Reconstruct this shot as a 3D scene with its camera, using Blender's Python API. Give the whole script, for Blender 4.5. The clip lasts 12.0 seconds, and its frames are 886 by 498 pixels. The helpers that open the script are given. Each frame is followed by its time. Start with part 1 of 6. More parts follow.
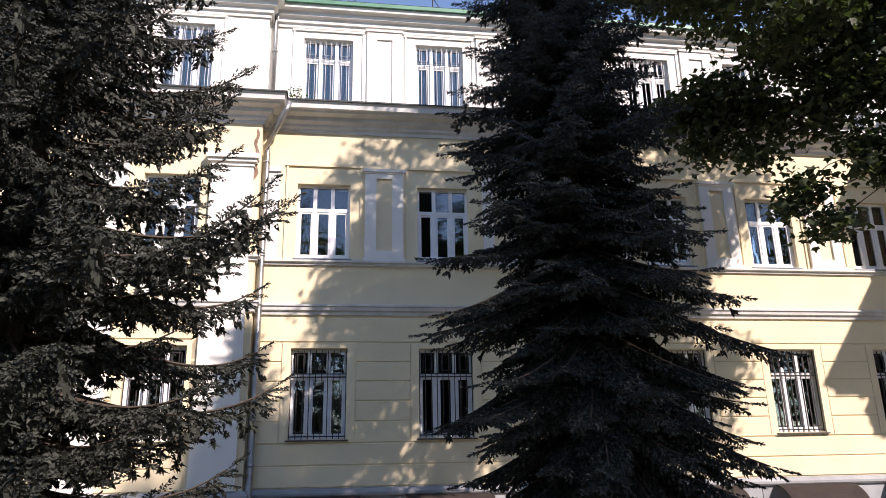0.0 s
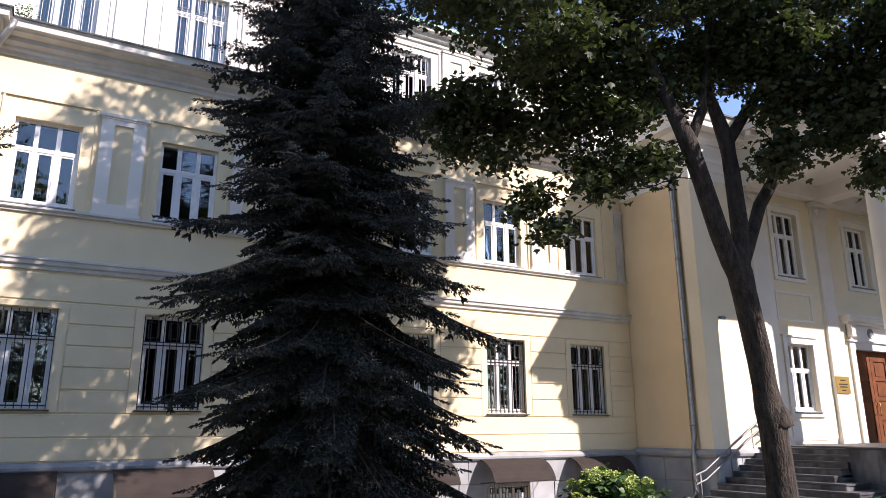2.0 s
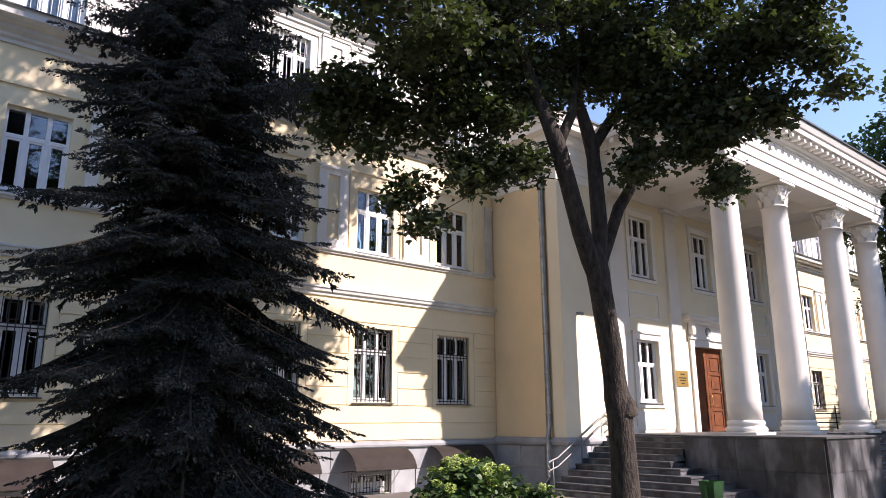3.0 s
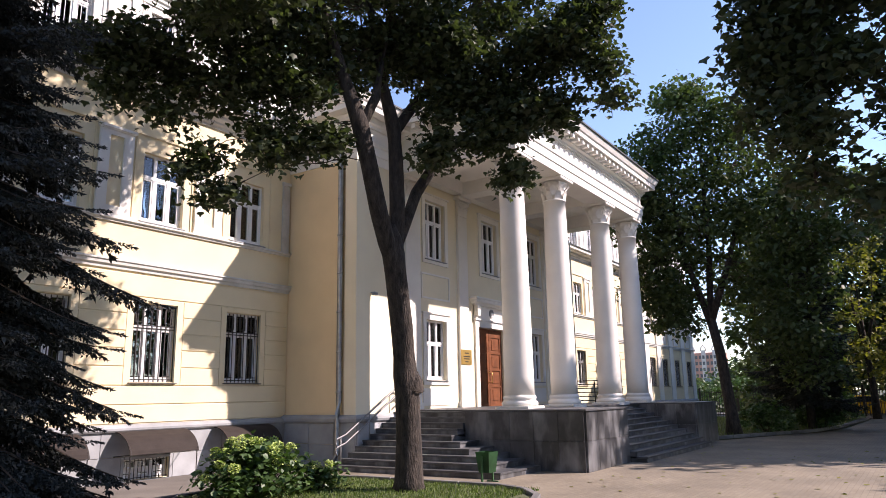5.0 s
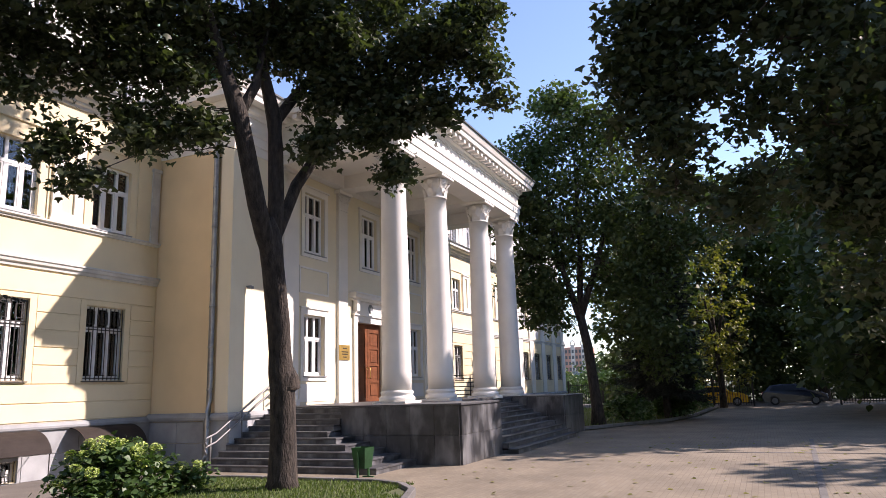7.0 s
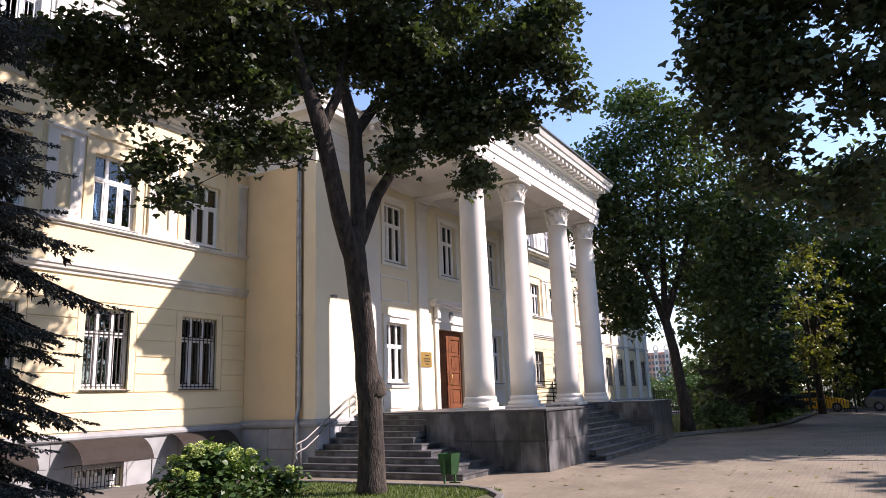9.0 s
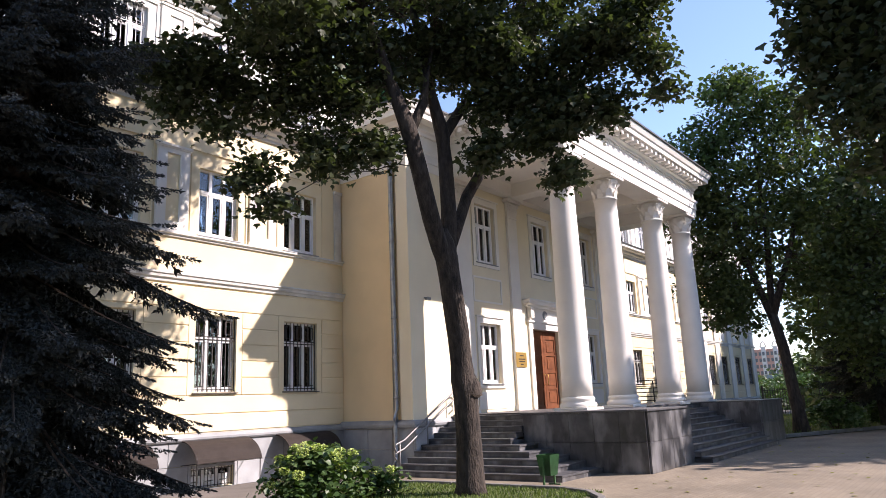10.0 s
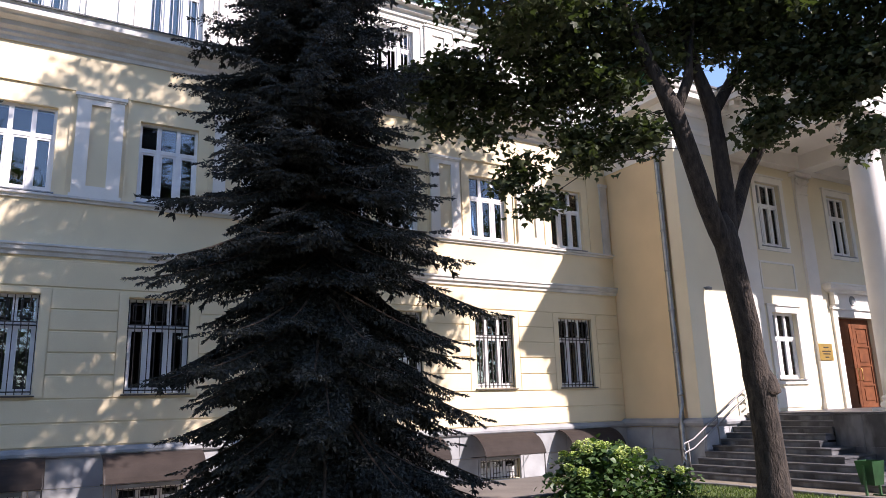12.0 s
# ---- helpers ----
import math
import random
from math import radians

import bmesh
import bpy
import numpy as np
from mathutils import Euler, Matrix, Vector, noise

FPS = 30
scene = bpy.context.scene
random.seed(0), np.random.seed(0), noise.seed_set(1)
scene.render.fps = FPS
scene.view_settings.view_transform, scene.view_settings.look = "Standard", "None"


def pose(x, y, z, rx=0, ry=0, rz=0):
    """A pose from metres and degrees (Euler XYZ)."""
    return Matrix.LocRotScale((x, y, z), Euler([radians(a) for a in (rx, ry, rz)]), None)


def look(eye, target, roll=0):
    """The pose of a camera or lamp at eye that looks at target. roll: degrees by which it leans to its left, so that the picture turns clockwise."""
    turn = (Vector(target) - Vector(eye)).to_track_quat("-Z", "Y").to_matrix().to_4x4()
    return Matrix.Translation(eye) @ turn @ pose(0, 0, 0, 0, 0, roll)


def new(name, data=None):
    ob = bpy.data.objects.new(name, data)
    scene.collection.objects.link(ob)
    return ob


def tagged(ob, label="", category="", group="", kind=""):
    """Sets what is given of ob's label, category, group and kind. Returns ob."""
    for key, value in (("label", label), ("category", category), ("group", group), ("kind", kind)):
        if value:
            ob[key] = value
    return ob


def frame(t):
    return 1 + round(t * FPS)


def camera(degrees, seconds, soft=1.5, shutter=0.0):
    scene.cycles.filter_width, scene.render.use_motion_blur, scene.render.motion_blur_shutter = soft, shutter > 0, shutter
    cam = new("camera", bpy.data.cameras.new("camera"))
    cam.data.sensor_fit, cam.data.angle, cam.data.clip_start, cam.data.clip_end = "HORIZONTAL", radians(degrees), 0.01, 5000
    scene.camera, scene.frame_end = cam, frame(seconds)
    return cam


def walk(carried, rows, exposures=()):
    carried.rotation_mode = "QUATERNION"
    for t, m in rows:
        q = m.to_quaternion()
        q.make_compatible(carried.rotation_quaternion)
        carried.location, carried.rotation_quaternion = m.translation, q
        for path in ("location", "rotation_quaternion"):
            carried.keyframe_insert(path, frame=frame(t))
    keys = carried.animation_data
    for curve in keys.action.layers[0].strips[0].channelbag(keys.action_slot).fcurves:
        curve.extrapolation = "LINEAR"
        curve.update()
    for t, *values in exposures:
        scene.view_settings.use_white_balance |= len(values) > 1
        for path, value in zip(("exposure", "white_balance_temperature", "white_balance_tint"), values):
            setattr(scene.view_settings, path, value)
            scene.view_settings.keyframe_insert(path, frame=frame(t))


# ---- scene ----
cam = camera(64.0, 12.0, 0.75)
PATH = [
    (0, (1.807, -16.153, 1.95), (2.086, -14.255, 2.513), -1.1),
    (0.5, (1.82, -16.186, 1.911), (2.237, -14.316, 2.485), -1.1),
    (1, (1.868, -16.157, 1.864), (2.474, -14.333, 2.419), -1.0),
    (1.5, (1.81, -16.162, 1.878), (2.621, -14.407, 2.39), -0.4),
    (2, (1.786, -16.143, 1.89), (2.734, -14.455, 2.39), -0.3),
    (2.5, (1.793, -16.14, 1.87), (2.914, -14.557, 2.357), -0.2),
    (3, (1.788, -16.153, 1.863), (3.035, -14.662, 2.336), -0.2),
    (4.8, (1.738, -16.187, 1.858), (3.347, -15.073, 2.269), -0.8),
    (5, (1.744, -16.19, 1.858), (3.377, -15.111, 2.267), -1.1),
    (5.5, (1.754, -16.206, 1.875), (3.438, -15.207, 2.282), -1.5),
    (6, (1.766, -16.205, 1.865), (3.495, -15.277, 2.253), -1.6),
    (6.5, (1.781, -16.215, 1.876), (3.547, -15.359, 2.263), -1.8),
    (6.7, (1.768, -16.207, 1.875), (3.547, -15.379, 2.262), -1.8),
    (7.5, (1.72, -16.16, 1.857), (3.533, -15.409, 2.244), -1.8),
    (8.3, (1.671, -16.105, 1.839), (3.454, -15.288, 2.229), -1.7),
    (8.5, (1.672, -16.112, 1.839), (3.434, -15.254, 2.236), -1.6),
    (9, (1.699, -16.088, 1.836), (3.396, -15.114, 2.25), -2.1),
    (9.5, (1.697, -16.097, 1.841), (3.335, -15.023, 2.249), -2.1),
    (10, (1.695, -16.088, 1.844), (3.248, -14.902, 2.269), -2.4),
    (10.5, (1.727, -16.073, 1.841), (3.121, -14.698, 2.25), -1.5),
    (11, (1.706, -16.073, 1.843), (2.98, -14.59, 2.266), -1.4),
    (11.5, (1.726, -16.031, 1.857), (2.882, -14.455, 2.284), -1.6),
    (12, (1.762, -16.003, 1.865), (2.758, -14.325, 2.305), -1.8),
]
walk(cam, [(t, look(eye, target, roll)) for t, eye, target, roll in PATH], [(0, 0.62, 6900, 24), (1.5, 0.84, 6700, 24), (3.0, 0.88, 6750, 26), (6.0, 0.81, 6900, 27), (9.5, 0.86, 6850, 26), (10.5, 1.04, 6700, 25), (12.0, 0.96, 6600, 25)])

# ---- light ----
SUN = Vector((0.68, -1.0, 0.955)).normalized()
world = bpy.data.worlds.new("sky")
scene.world = world
world.use_nodes = True
wn = world.node_tree
sky = wn.nodes.new("ShaderNodeTexSky")
sky.sky_type, sky.sun_disc = "NISHITA", False
sky.sun_elevation, sky.sun_rotation = math.asin(SUN.z), math.atan2(SUN.x, SUN.y)
sky.dust_density = 0.1
wn.nodes["Background"].inputs["Strength"].default_value = 0.15
sky_tint = wn.nodes.new("ShaderNodeMix")
sky_tint.data_type, sky_tint.blend_type = "RGBA", "MULTIPLY"
sky_tint.inputs["Factor"].default_value = 1.0
sky_tint.inputs["B"].default_value = (0.90, 1.0, 1.08, 1)
wn.links.new(sky.outputs[0], sky_tint.inputs["A"])
wn.links.new(sky_tint.outputs["Result"], wn.nodes["Background"].inputs["Color"])
sun = new("sun", bpy.data.lights.new("sun", "SUN"))
sun.data.energy, sun.data.angle, sun.data.color = 5.0, radians(0.53), (1.0, 0.95, 0.885)
sun.matrix_world = look((20, -40, 45), Vector((20, -40, 45)) - SUN)


# ---- materials ----
def material(name, color, rough=0.8, metal=0.0, vary=0.25, scale=6.0, fine=80.0, bump=0.15, color2=None, island=False, obj=0.0, spec=0.5, translucent=0.0, streak=None):
    """A surface with broad stains, fine grain and relief, at real size."""
    m = bpy.data.materials.new(name)
    m.use_nodes = True
    nt, N = m.node_tree, m.node_tree.nodes
    b = N["Principled BSDF"]
    link = nt.links.new
    geo = N.new("ShaderNodeNewGeometry")
    big, small = N.new("ShaderNodeTexNoise"), N.new("ShaderNodeTexNoise")
    big.inputs["Scale"].default_value, big.inputs["Detail"].default_value = scale, 5
    small.inputs["Scale"].default_value, small.inputs["Detail"].default_value = fine, 3
    link(geo.outputs["Position"], big.inputs["Vector"])
    link(geo.outputs["Position"], small.inputs["Vector"])
    c2 = color2 or tuple(c * (1 - vary) for c in color)
    mix = N.new("ShaderNodeMix")
    mix.data_type = "RGBA"
    mix.inputs["A"].default_value, mix.inputs["B"].default_value = (*color, 1), (*c2, 1)
    ramp = N.new("ShaderNodeMapRange")
    ramp.inputs["From Min"].default_value, ramp.inputs["From Max"].default_value = 0.35, 0.7
    src = big.outputs["Fac"]
    if island:
        src = geo.outputs["Random Per Island"]
        ramp.inputs["From Min"].default_value, ramp.inputs["From Max"].default_value = 0.0, 1.0
    link(src, ramp.inputs["Value"])
    link(ramp.outputs[0], mix.inputs["Factor"])
    grain = N.new("ShaderNodeMapRange")
    grain.inputs["To Min"].default_value, grain.inputs["To Max"].default_value = 1 - vary * 0.5, 1 + vary * 0.5
    link(small.outputs["Fac"], grain.inputs["Value"])
    last = grain.outputs[0]
    if obj:
        info, r = N.new("ShaderNodeObjectInfo"), N.new("ShaderNodeMapRange")
        r.inputs["To Min"].default_value, r.inputs["To Max"].default_value = 1 - obj, 1 + obj
        link(info.outputs["Random"], r.inputs["Value"])
        mul = N.new("ShaderNodeMath")
        mul.operation = "MULTIPLY"
        link(last, mul.inputs[0])
        link(r.outputs[0], mul.inputs[1])
        last = mul.outputs[0]
    hue = N.new("ShaderNodeHueSaturation")
    link(mix.outputs["Result"], hue.inputs["Color"])
    link(last, hue.inputs["Value"])
    link(hue.outputs[0], b.inputs["Base Color"])
    if streak:
        run, fade, lime = N.new("ShaderNodeTexNoise"), N.new("ShaderNodeMapRange"), N.new("ShaderNodeMix")
        tall = N.new("ShaderNodeMapping")
        tall.inputs["Scale"].default_value = (2.4, 2.4, 1.0)
        run.inputs["Scale"].default_value, run.inputs["Detail"].default_value = 1.0, 6
        link(geo.outputs["Position"], tall.inputs["Vector"])
        link(tall.outputs[0], run.inputs["Vector"])
        fade.inputs["From Min"].default_value, fade.inputs["From Max"].default_value = 0.46, 0.80
        link(run.outputs["Fac"], fade.inputs["Value"])
        lime.data_type = "RGBA"
        lime.inputs["B"].default_value = (*streak, 1)
        link(fade.outputs[0], lime.inputs["Factor"])
        link(hue.outputs[0], lime.inputs["A"])
        link(lime.outputs["Result"], b.inputs["Base Color"])
    b.inputs["Roughness"].default_value, b.inputs["Metallic"].default_value = rough, metal
    b.inputs["Specular IOR Level"].default_value = spec
    if bump:
        bp = N.new("ShaderNodeBump")
        bp.inputs["Strength"].default_value, bp.inputs["Distance"].default_value = bump, 0.01
        link(small.outputs["Fac"], bp.inputs["Height"])
        link(bp.outputs[0], b.inputs["Normal"])
    if translucent:
        tr, ms = N.new("ShaderNodeBsdfTranslucent"), N.new("ShaderNodeMixShader")
        ms.inputs[0].default_value = translucent
        boost = N.new("ShaderNodeMix")
        boost.data_type, boost.blend_type = "RGBA", "MULTIPLY"
        boost.inputs["Factor"].default_value = 1.0
        boost.inputs["B"].default_value = (1.2, 1.4, 0.6, 1)
        link(hue.outputs[0], boost.inputs["A"])
        link(boost.outputs["Result"], tr.inputs["Color"])
        link(b.outputs[0], ms.inputs[1])
        link(tr.outputs[0], ms.inputs[2])
        link(ms.outputs[0], N["Material Output"].inputs["Surface"])
    return m


def glass_material(name, tint):
    m = bpy.data.materials.new(name)
    m.use_nodes = True
    nt, N = m.node_tree, m.node_tree.nodes
    N.remove(N["Principled BSDF"])
    tr, gl, ms, fr = (N.new("ShaderNode" + k) for k in ("BsdfTransparent", "BsdfGlossy", "MixShader", "Fresnel"))
    tr.inputs["Color"].default_value = (*tint, 1)
    gl.inputs["Roughness"].default_value = 0.0
    gl.inputs["Color"].default_value = (0.95, 0.97, 1, 1)
    fr.inputs["IOR"].default_value = 1.75
    nz, bp = N.new("ShaderNodeTexNoise"), N.new("ShaderNodeBump")
    nz.inputs["Scale"].default_value = 1.2
    bp.inputs["Strength"].default_value, bp.inputs["Distance"].default_value = 0.05, 0.05
    nt.links.new(nz.outputs["Fac"], bp.inputs["Height"])
    nt.links.new(bp.outputs[0], gl.inputs["Normal"])
    nt.links.new(fr.outputs[0], ms.inputs[0])
    nt.links.new(tr.outputs[0], ms.inputs[1])
    nt.links.new(gl.outputs[0], ms.inputs[2])
    nt.links.new(ms.outputs[0], N["Material Output"].inputs["Surface"])
    return m


def paver_material():
    m = material("pavers", (0.245, 0.205, 0.15), 0.85, vary=0.3, scale=0.7, fine=60)
    nt, N = m.node_tree, m.node_tree.nodes
    b = N["Principled BSDF"]
    geo, br = N.new("ShaderNodeNewGeometry"), N.new("ShaderNodeTexBrick")
    br.inputs["Scale"].default_value = 1.0
    br.inputs["Brick Width"].default_value, br.inputs["Row Height"].default_value = 0.2, 0.1
    br.inputs["Mortar Size"].default_value, br.inputs["Mortar Smooth"].default_value = 0.006, 0.3
    br.inputs["Color1"].default_value, br.inputs["Color2"].default_value = (1.0, 1.0, 1.0, 1), (0.87, 0.85, 0.83, 1)
    br.inputs["Mortar"].default_value = (0.76, 0.74, 0.71, 1)
    nt.links.new(geo.outputs["Position"], br.inputs["Vector"])
    mul = N.new("ShaderNodeMix")
    mul.data_type, mul.blend_type = "RGBA", "MULTIPLY"
    mul.inputs["Factor"].default_value = 1.0
    src = b.inputs["Base Color"].links[0].from_socket
    nt.links.new(src, mul.inputs["A"])
    nt.links.new(br.outputs["Color"], mul.inputs["B"])
    nt.links.new(mul.outputs["Result"], b.inputs["Base Color"])
    bp = N.new("ShaderNodeBump")
    bp.invert = True
    bp.inputs["Strength"].default_value, bp.inputs["Distance"].default_value = 0.35, 0.005
    nt.links.new(br.outputs["Fac"], bp.inputs["Height"])
    nt.links.new(bp.outputs[0], b.inputs["Normal"])
    return m


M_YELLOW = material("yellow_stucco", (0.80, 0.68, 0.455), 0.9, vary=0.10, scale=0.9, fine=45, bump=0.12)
# redder, deeper tone than the wing stucco, for the block side walls
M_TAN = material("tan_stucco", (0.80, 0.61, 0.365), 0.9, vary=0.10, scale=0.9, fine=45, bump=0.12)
M_CREAM = material("cream_stucco", (0.80, 0.715, 0.53), 0.9, vary=0.08, scale=0.9, fine=45, bump=0.12)
M_WHITE = material("white_paint", (0.82, 0.785, 0.72), 0.75, vary=0.10, scale=1.3, fine=40, bump=0.08)
M_MOULD = material("grey_white_moulding", (0.66, 0.65, 0.62), 0.8, vary=0.22, scale=2.0, fine=30, bump=0.1)
M_PLINTH = material("grey_stone", (0.36, 0.37, 0.38), 0.7, vary=0.3, scale=2.0, fine=60, bump=0.1, obj=0.12)
M_GRANITE = material("black_granite", (0.075, 0.075, 0.079), 0.3, vary=0.5, scale=3.0, fine=120, bump=0.02, obj=0.4, streak=(0.27, 0.27, 0.275))
M_STEP = material("dark_granite_step", (0.10, 0.10, 0.105), 0.5, vary=0.4, scale=3.0, fine=120, bump=0.05, obj=0.2)
M_FRAME = material("white_window_frame", (0.80, 0.80, 0.80), 0.4, vary=0.06, scale=5, bump=0.02)
M_SILL = material("grey_sheet_sill", (0.32, 0.33, 0.34), 0.45, metal=0.6, vary=0.2, bump=0.05)
M_DARKSILL = material("dark_sheet_sill", (0.10, 0.085, 0.075), 0.6, metal=0.2, vary=0.3, bump=0.05)
M_IRON = material("dark_iron", (0.045, 0.04, 0.038), 0.55, metal=0.3, vary=0.3, bump=0.1)
M_PALE_IRON = material("pale_painted_iron", (0.55, 0.55, 0.55), 0.5, vary=0.15, bump=0.05)
M_ZINC = material("zinc_downpipe", (0.40, 0.40, 0.39), 0.4, metal=0.75, vary=0.3, scale=4, fine=20, bump=0.1)
M_STEEL = material("steel_rail", (0.26, 0.26, 0.26), 0.6, metal=0.5, vary=0.15, bump=0.02)
M_BROWN = material("brown_sheet_metal", (0.040, 0.031, 0.027), 0.8, spec=0.2, vary=0.3, scale=3, fine=30, bump=0.06)
M_ROOF = material("green_roof_sheet", (0.10, 0.27, 0.17), 0.5, metal=0.1, vary=0.3, scale=1.5, fine=12, bump=0.08)
M_DARKROOF = material("dark_flashing", (0.06, 0.065, 0.065), 0.55, metal=0.3, vary=0.3, bump=0.08)
M_DOOR = material("brown_wood_door", (0.21, 0.070, 0.028), 0.45, vary=0.35, scale=4, fine=50, bump=0.15)
M_BRASS = material("brass_plaque", (0.75, 0.50, 0.16), 0.35, metal=0.7, vary=0.2, bump=0.03)
M_INK = material("dark_lettering", (0.05, 0.035, 0.02), 0.6, vary=0.1, bump=0)
# indoor shade is put into this plaster colour, far below real plaster
M_ROOM = material("darkened_room_plaster", (0.11, 0.10, 0.09), 0.9, vary=0.2, scale=1.0)
M_CURTAIN = material("pale_curtain", (0.78, 0.77, 0.75), 0.9, vary=0.2, scale=9, fine=40)
M_FLORAL = material("flowered_curtain", (0.60, 0.45, 0.34), 0.9, vary=0.2, scale=14, fine=40, color2=(0.30, 0.16, 0.12))
M_BRICK = material("bare_brick", (0.30, 0.19, 0.14), 0.9, vary=0.5, scale=18, fine=60, bump=0.5)
M_BARK = material("grey_brown_bark", (0.060, 0.046, 0.036), 0.95, vary=0.8, scale=5, fine=14, bump=1.0)
for node in [n for n in M_BARK.node_tree.nodes if n.type == "TEX_NOISE"]:
    stretch = M_BARK.node_tree.nodes.new("ShaderNodeMapping")
    stretch.inputs["Scale"].default_value = (2.2, 2.2, 0.8)
    M_BARK.node_tree.links.new(node.inputs["Vector"].links[0].from_socket, stretch.inputs["Vector"])
    M_BARK.node_tree.links.new(stretch.outputs[0], node.inputs["Vector"])
for node in [n for n in M_BARK.node_tree.nodes if n.type == "BUMP"]:
    node.inputs["Distance"].default_value = 0.035
M_TWIG = material("brown_twig", (0.07, 0.05, 0.035), 0.95, vary=0.4, scale=8, fine=60, bump=0.3)
M_MAPLE = material("maple_leaf", (0.036, 0.050, 0.023), 0.55, vary=0.3, color2=(0.062, 0.080, 0.032), island=True, bump=0.0, translucent=0.30)
M_LINDEN = material("linden_leaf", (0.050, 0.078, 0.028), 0.6, vary=0.3, color2=(0.088, 0.118, 0.038), island=True, bump=0.0, translucent=0.3)
M_YLEAF = material("yellowing_leaf", (0.11, 0.125, 0.028), 0.6, vary=0.3, color2=(0.25, 0.23, 0.04), island=True, bump=0.0, translucent=0.35)
M_NEEDLE = material("blue_green_needles", (0.019, 0.023, 0.020), 0.8, vary=0.3, color2=(0.044, 0.052, 0.047), island=True, bump=0.0)
M_NEEDLE_OLD = material("dark_green_needles", (0.017, 0.020, 0.015), 0.75, vary=0.3, color2=(0.033, 0.038, 0.027), island=True, bump=0.0)
M_BUSH = material("hydrangea_leaf", (0.04, 0.085, 0.025), 0.5, vary=0.3, color2=(0.075, 0.135, 0.038), island=True, bump=0.0, translucent=0.25)
M_BLOOM = material("lime_bloom", (0.40, 0.50, 0.12), 0.8, vary=0.25, color2=(0.55, 0.60, 0.28), island=True, bump=0.0, translucent=0.2)
M_GRASS = material("lawn_blades", (0.06, 0.10, 0.025), 0.7, vary=0.3, color2=(0.15, 0.20, 0.05), island=True, bump=0.0, translucent=0.25)
M_SOIL = material("lawn_soil", (0.09, 0.10, 0.04), 0.95, vary=0.5, scale=3, fine=50, bump=0.6)
M_EARTH = material("far_ground", (0.11, 0.12, 0.06), 0.95, vary=0.4, scale=0.2, fine=8, bump=0.3)
M_ASPHALT = material("worn_asphalt", (0.17, 0.15, 0.13), 0.9, vary=0.35, scale=0.8, fine=90, bump=0.3)
M_KERB = material("concrete_kerb", (0.17, 0.16, 0.15), 0.9, vary=0.3, scale=3, fine=60, bump=0.3, obj=0.15)
M_PAVER = paver_material()
M_GLASS = glass_material("window_glass", (0.75, 0.8, 0.8))
M_GREENBIN = material("green_painted_sheet", (0.035, 0.12, 0.045), 0.45, vary=0.3, scale=6, fine=40, bump=0.1)


# ---- mesh helpers ----
def quad_box(bm, x0, x1, y0, y1, z0, z1):
    x0, x1 = min(x0, x1), max(x0, x1)
    y0, y1 = min(y0, y1), max(y0, y1)
    v = [bm.verts.new((x, y, z)) for z in (z0, z1) for y in (y0, y1) for x in (x0, x1)]
    for f in ((0, 2, 3, 1), (4, 5, 7, 6), (0, 1, 5, 4), (1, 3, 7, 5), (3, 2, 6, 7), (2, 0, 4, 6)):
        bm.faces.new([v[i] for i in f])
    return v


def tube(bm, points, radii, n=8, cap=True):
    """A round tube along points; radii one per point."""
    pts = [Vector(p) for p in points]
    rings = []
    for i, p in enumerate(pts):
        d = (pts[min(i + 1, len(pts) - 1)] - pts[max(i - 1, 0)]).normalized()
        a = d.orthogonal().normalized() if abs(d.z) > 0.99 else d.cross(Vector((0, 0, 1))).normalized()
        b = d.cross(a)
        r = radii[i] if hasattr(radii, "__len__") else radii
        rings.append([bm.verts.new(p + r * (math.cos(k * 2 * math.pi / n) * a + math.sin(k * 2 * math.pi / n) * b)) for k in range(n)])
    for r0, r1 in zip(rings, rings[1:]):
        for k in range(n):
            f = bm.faces.new((r0[k], r0[(k + 1) % n], r1[(k + 1) % n], r1[k]))
            f.smooth = n > 5
    if cap:
        bm.faces.new(rings[0])
        bm.faces.new(rings[-1])


def lathe(bm, profile, x, y, n=32):
    rings = [[bm.verts.new((x + r * math.cos(k * 2 * math.pi / n), y + r * math.sin(k * 2 * math.pi / n), z)) for k in range(n)] for r, z in profile]
    for r0, r1 in zip(rings, rings[1:]):
        for k in range(n):
            bm.faces.new((r0[k], r0[(k + 1) % n], r1[(k + 1) % n], r1[k])).smooth = True
    bm.faces.new(rings[0])
    bm.faces.new(rings[-1])


def sweep(bm, path, profile):
    """A closed profile of (out, z) drawn along a path in plan; out points to the right of the way."""
    P = [Vector((*p, 0)) for p in path]
    dirs = [(b - a).normalized() for a, b in zip(P, P[1:])]
    rings = []
    for i, p in enumerate(P):
        d0, d1 = dirs[max(i - 1, 0)], dirs[min(i, len(dirs) - 1)]
        n0, n1 = Vector((d0.y, -d0.x, 0)), Vector((d1.y, -d1.x, 0))
        o = (n0 + n1) / max(1e-6, 1 + n0.dot(n1))
        rings.append([bm.verts.new(p + o * a + Vector((0, 0, z))) for a, z in profile])
    k = len(profile)
    for r0, r1 in zip(rings, rings[1:]):
        for j in range(k):
            bm.faces.new((r0[j], r0[(j + 1) % k], r1[(j + 1) % k], r1[j]))
    bm.faces.new(rings[0])
    bm.faces.new(rings[-1])


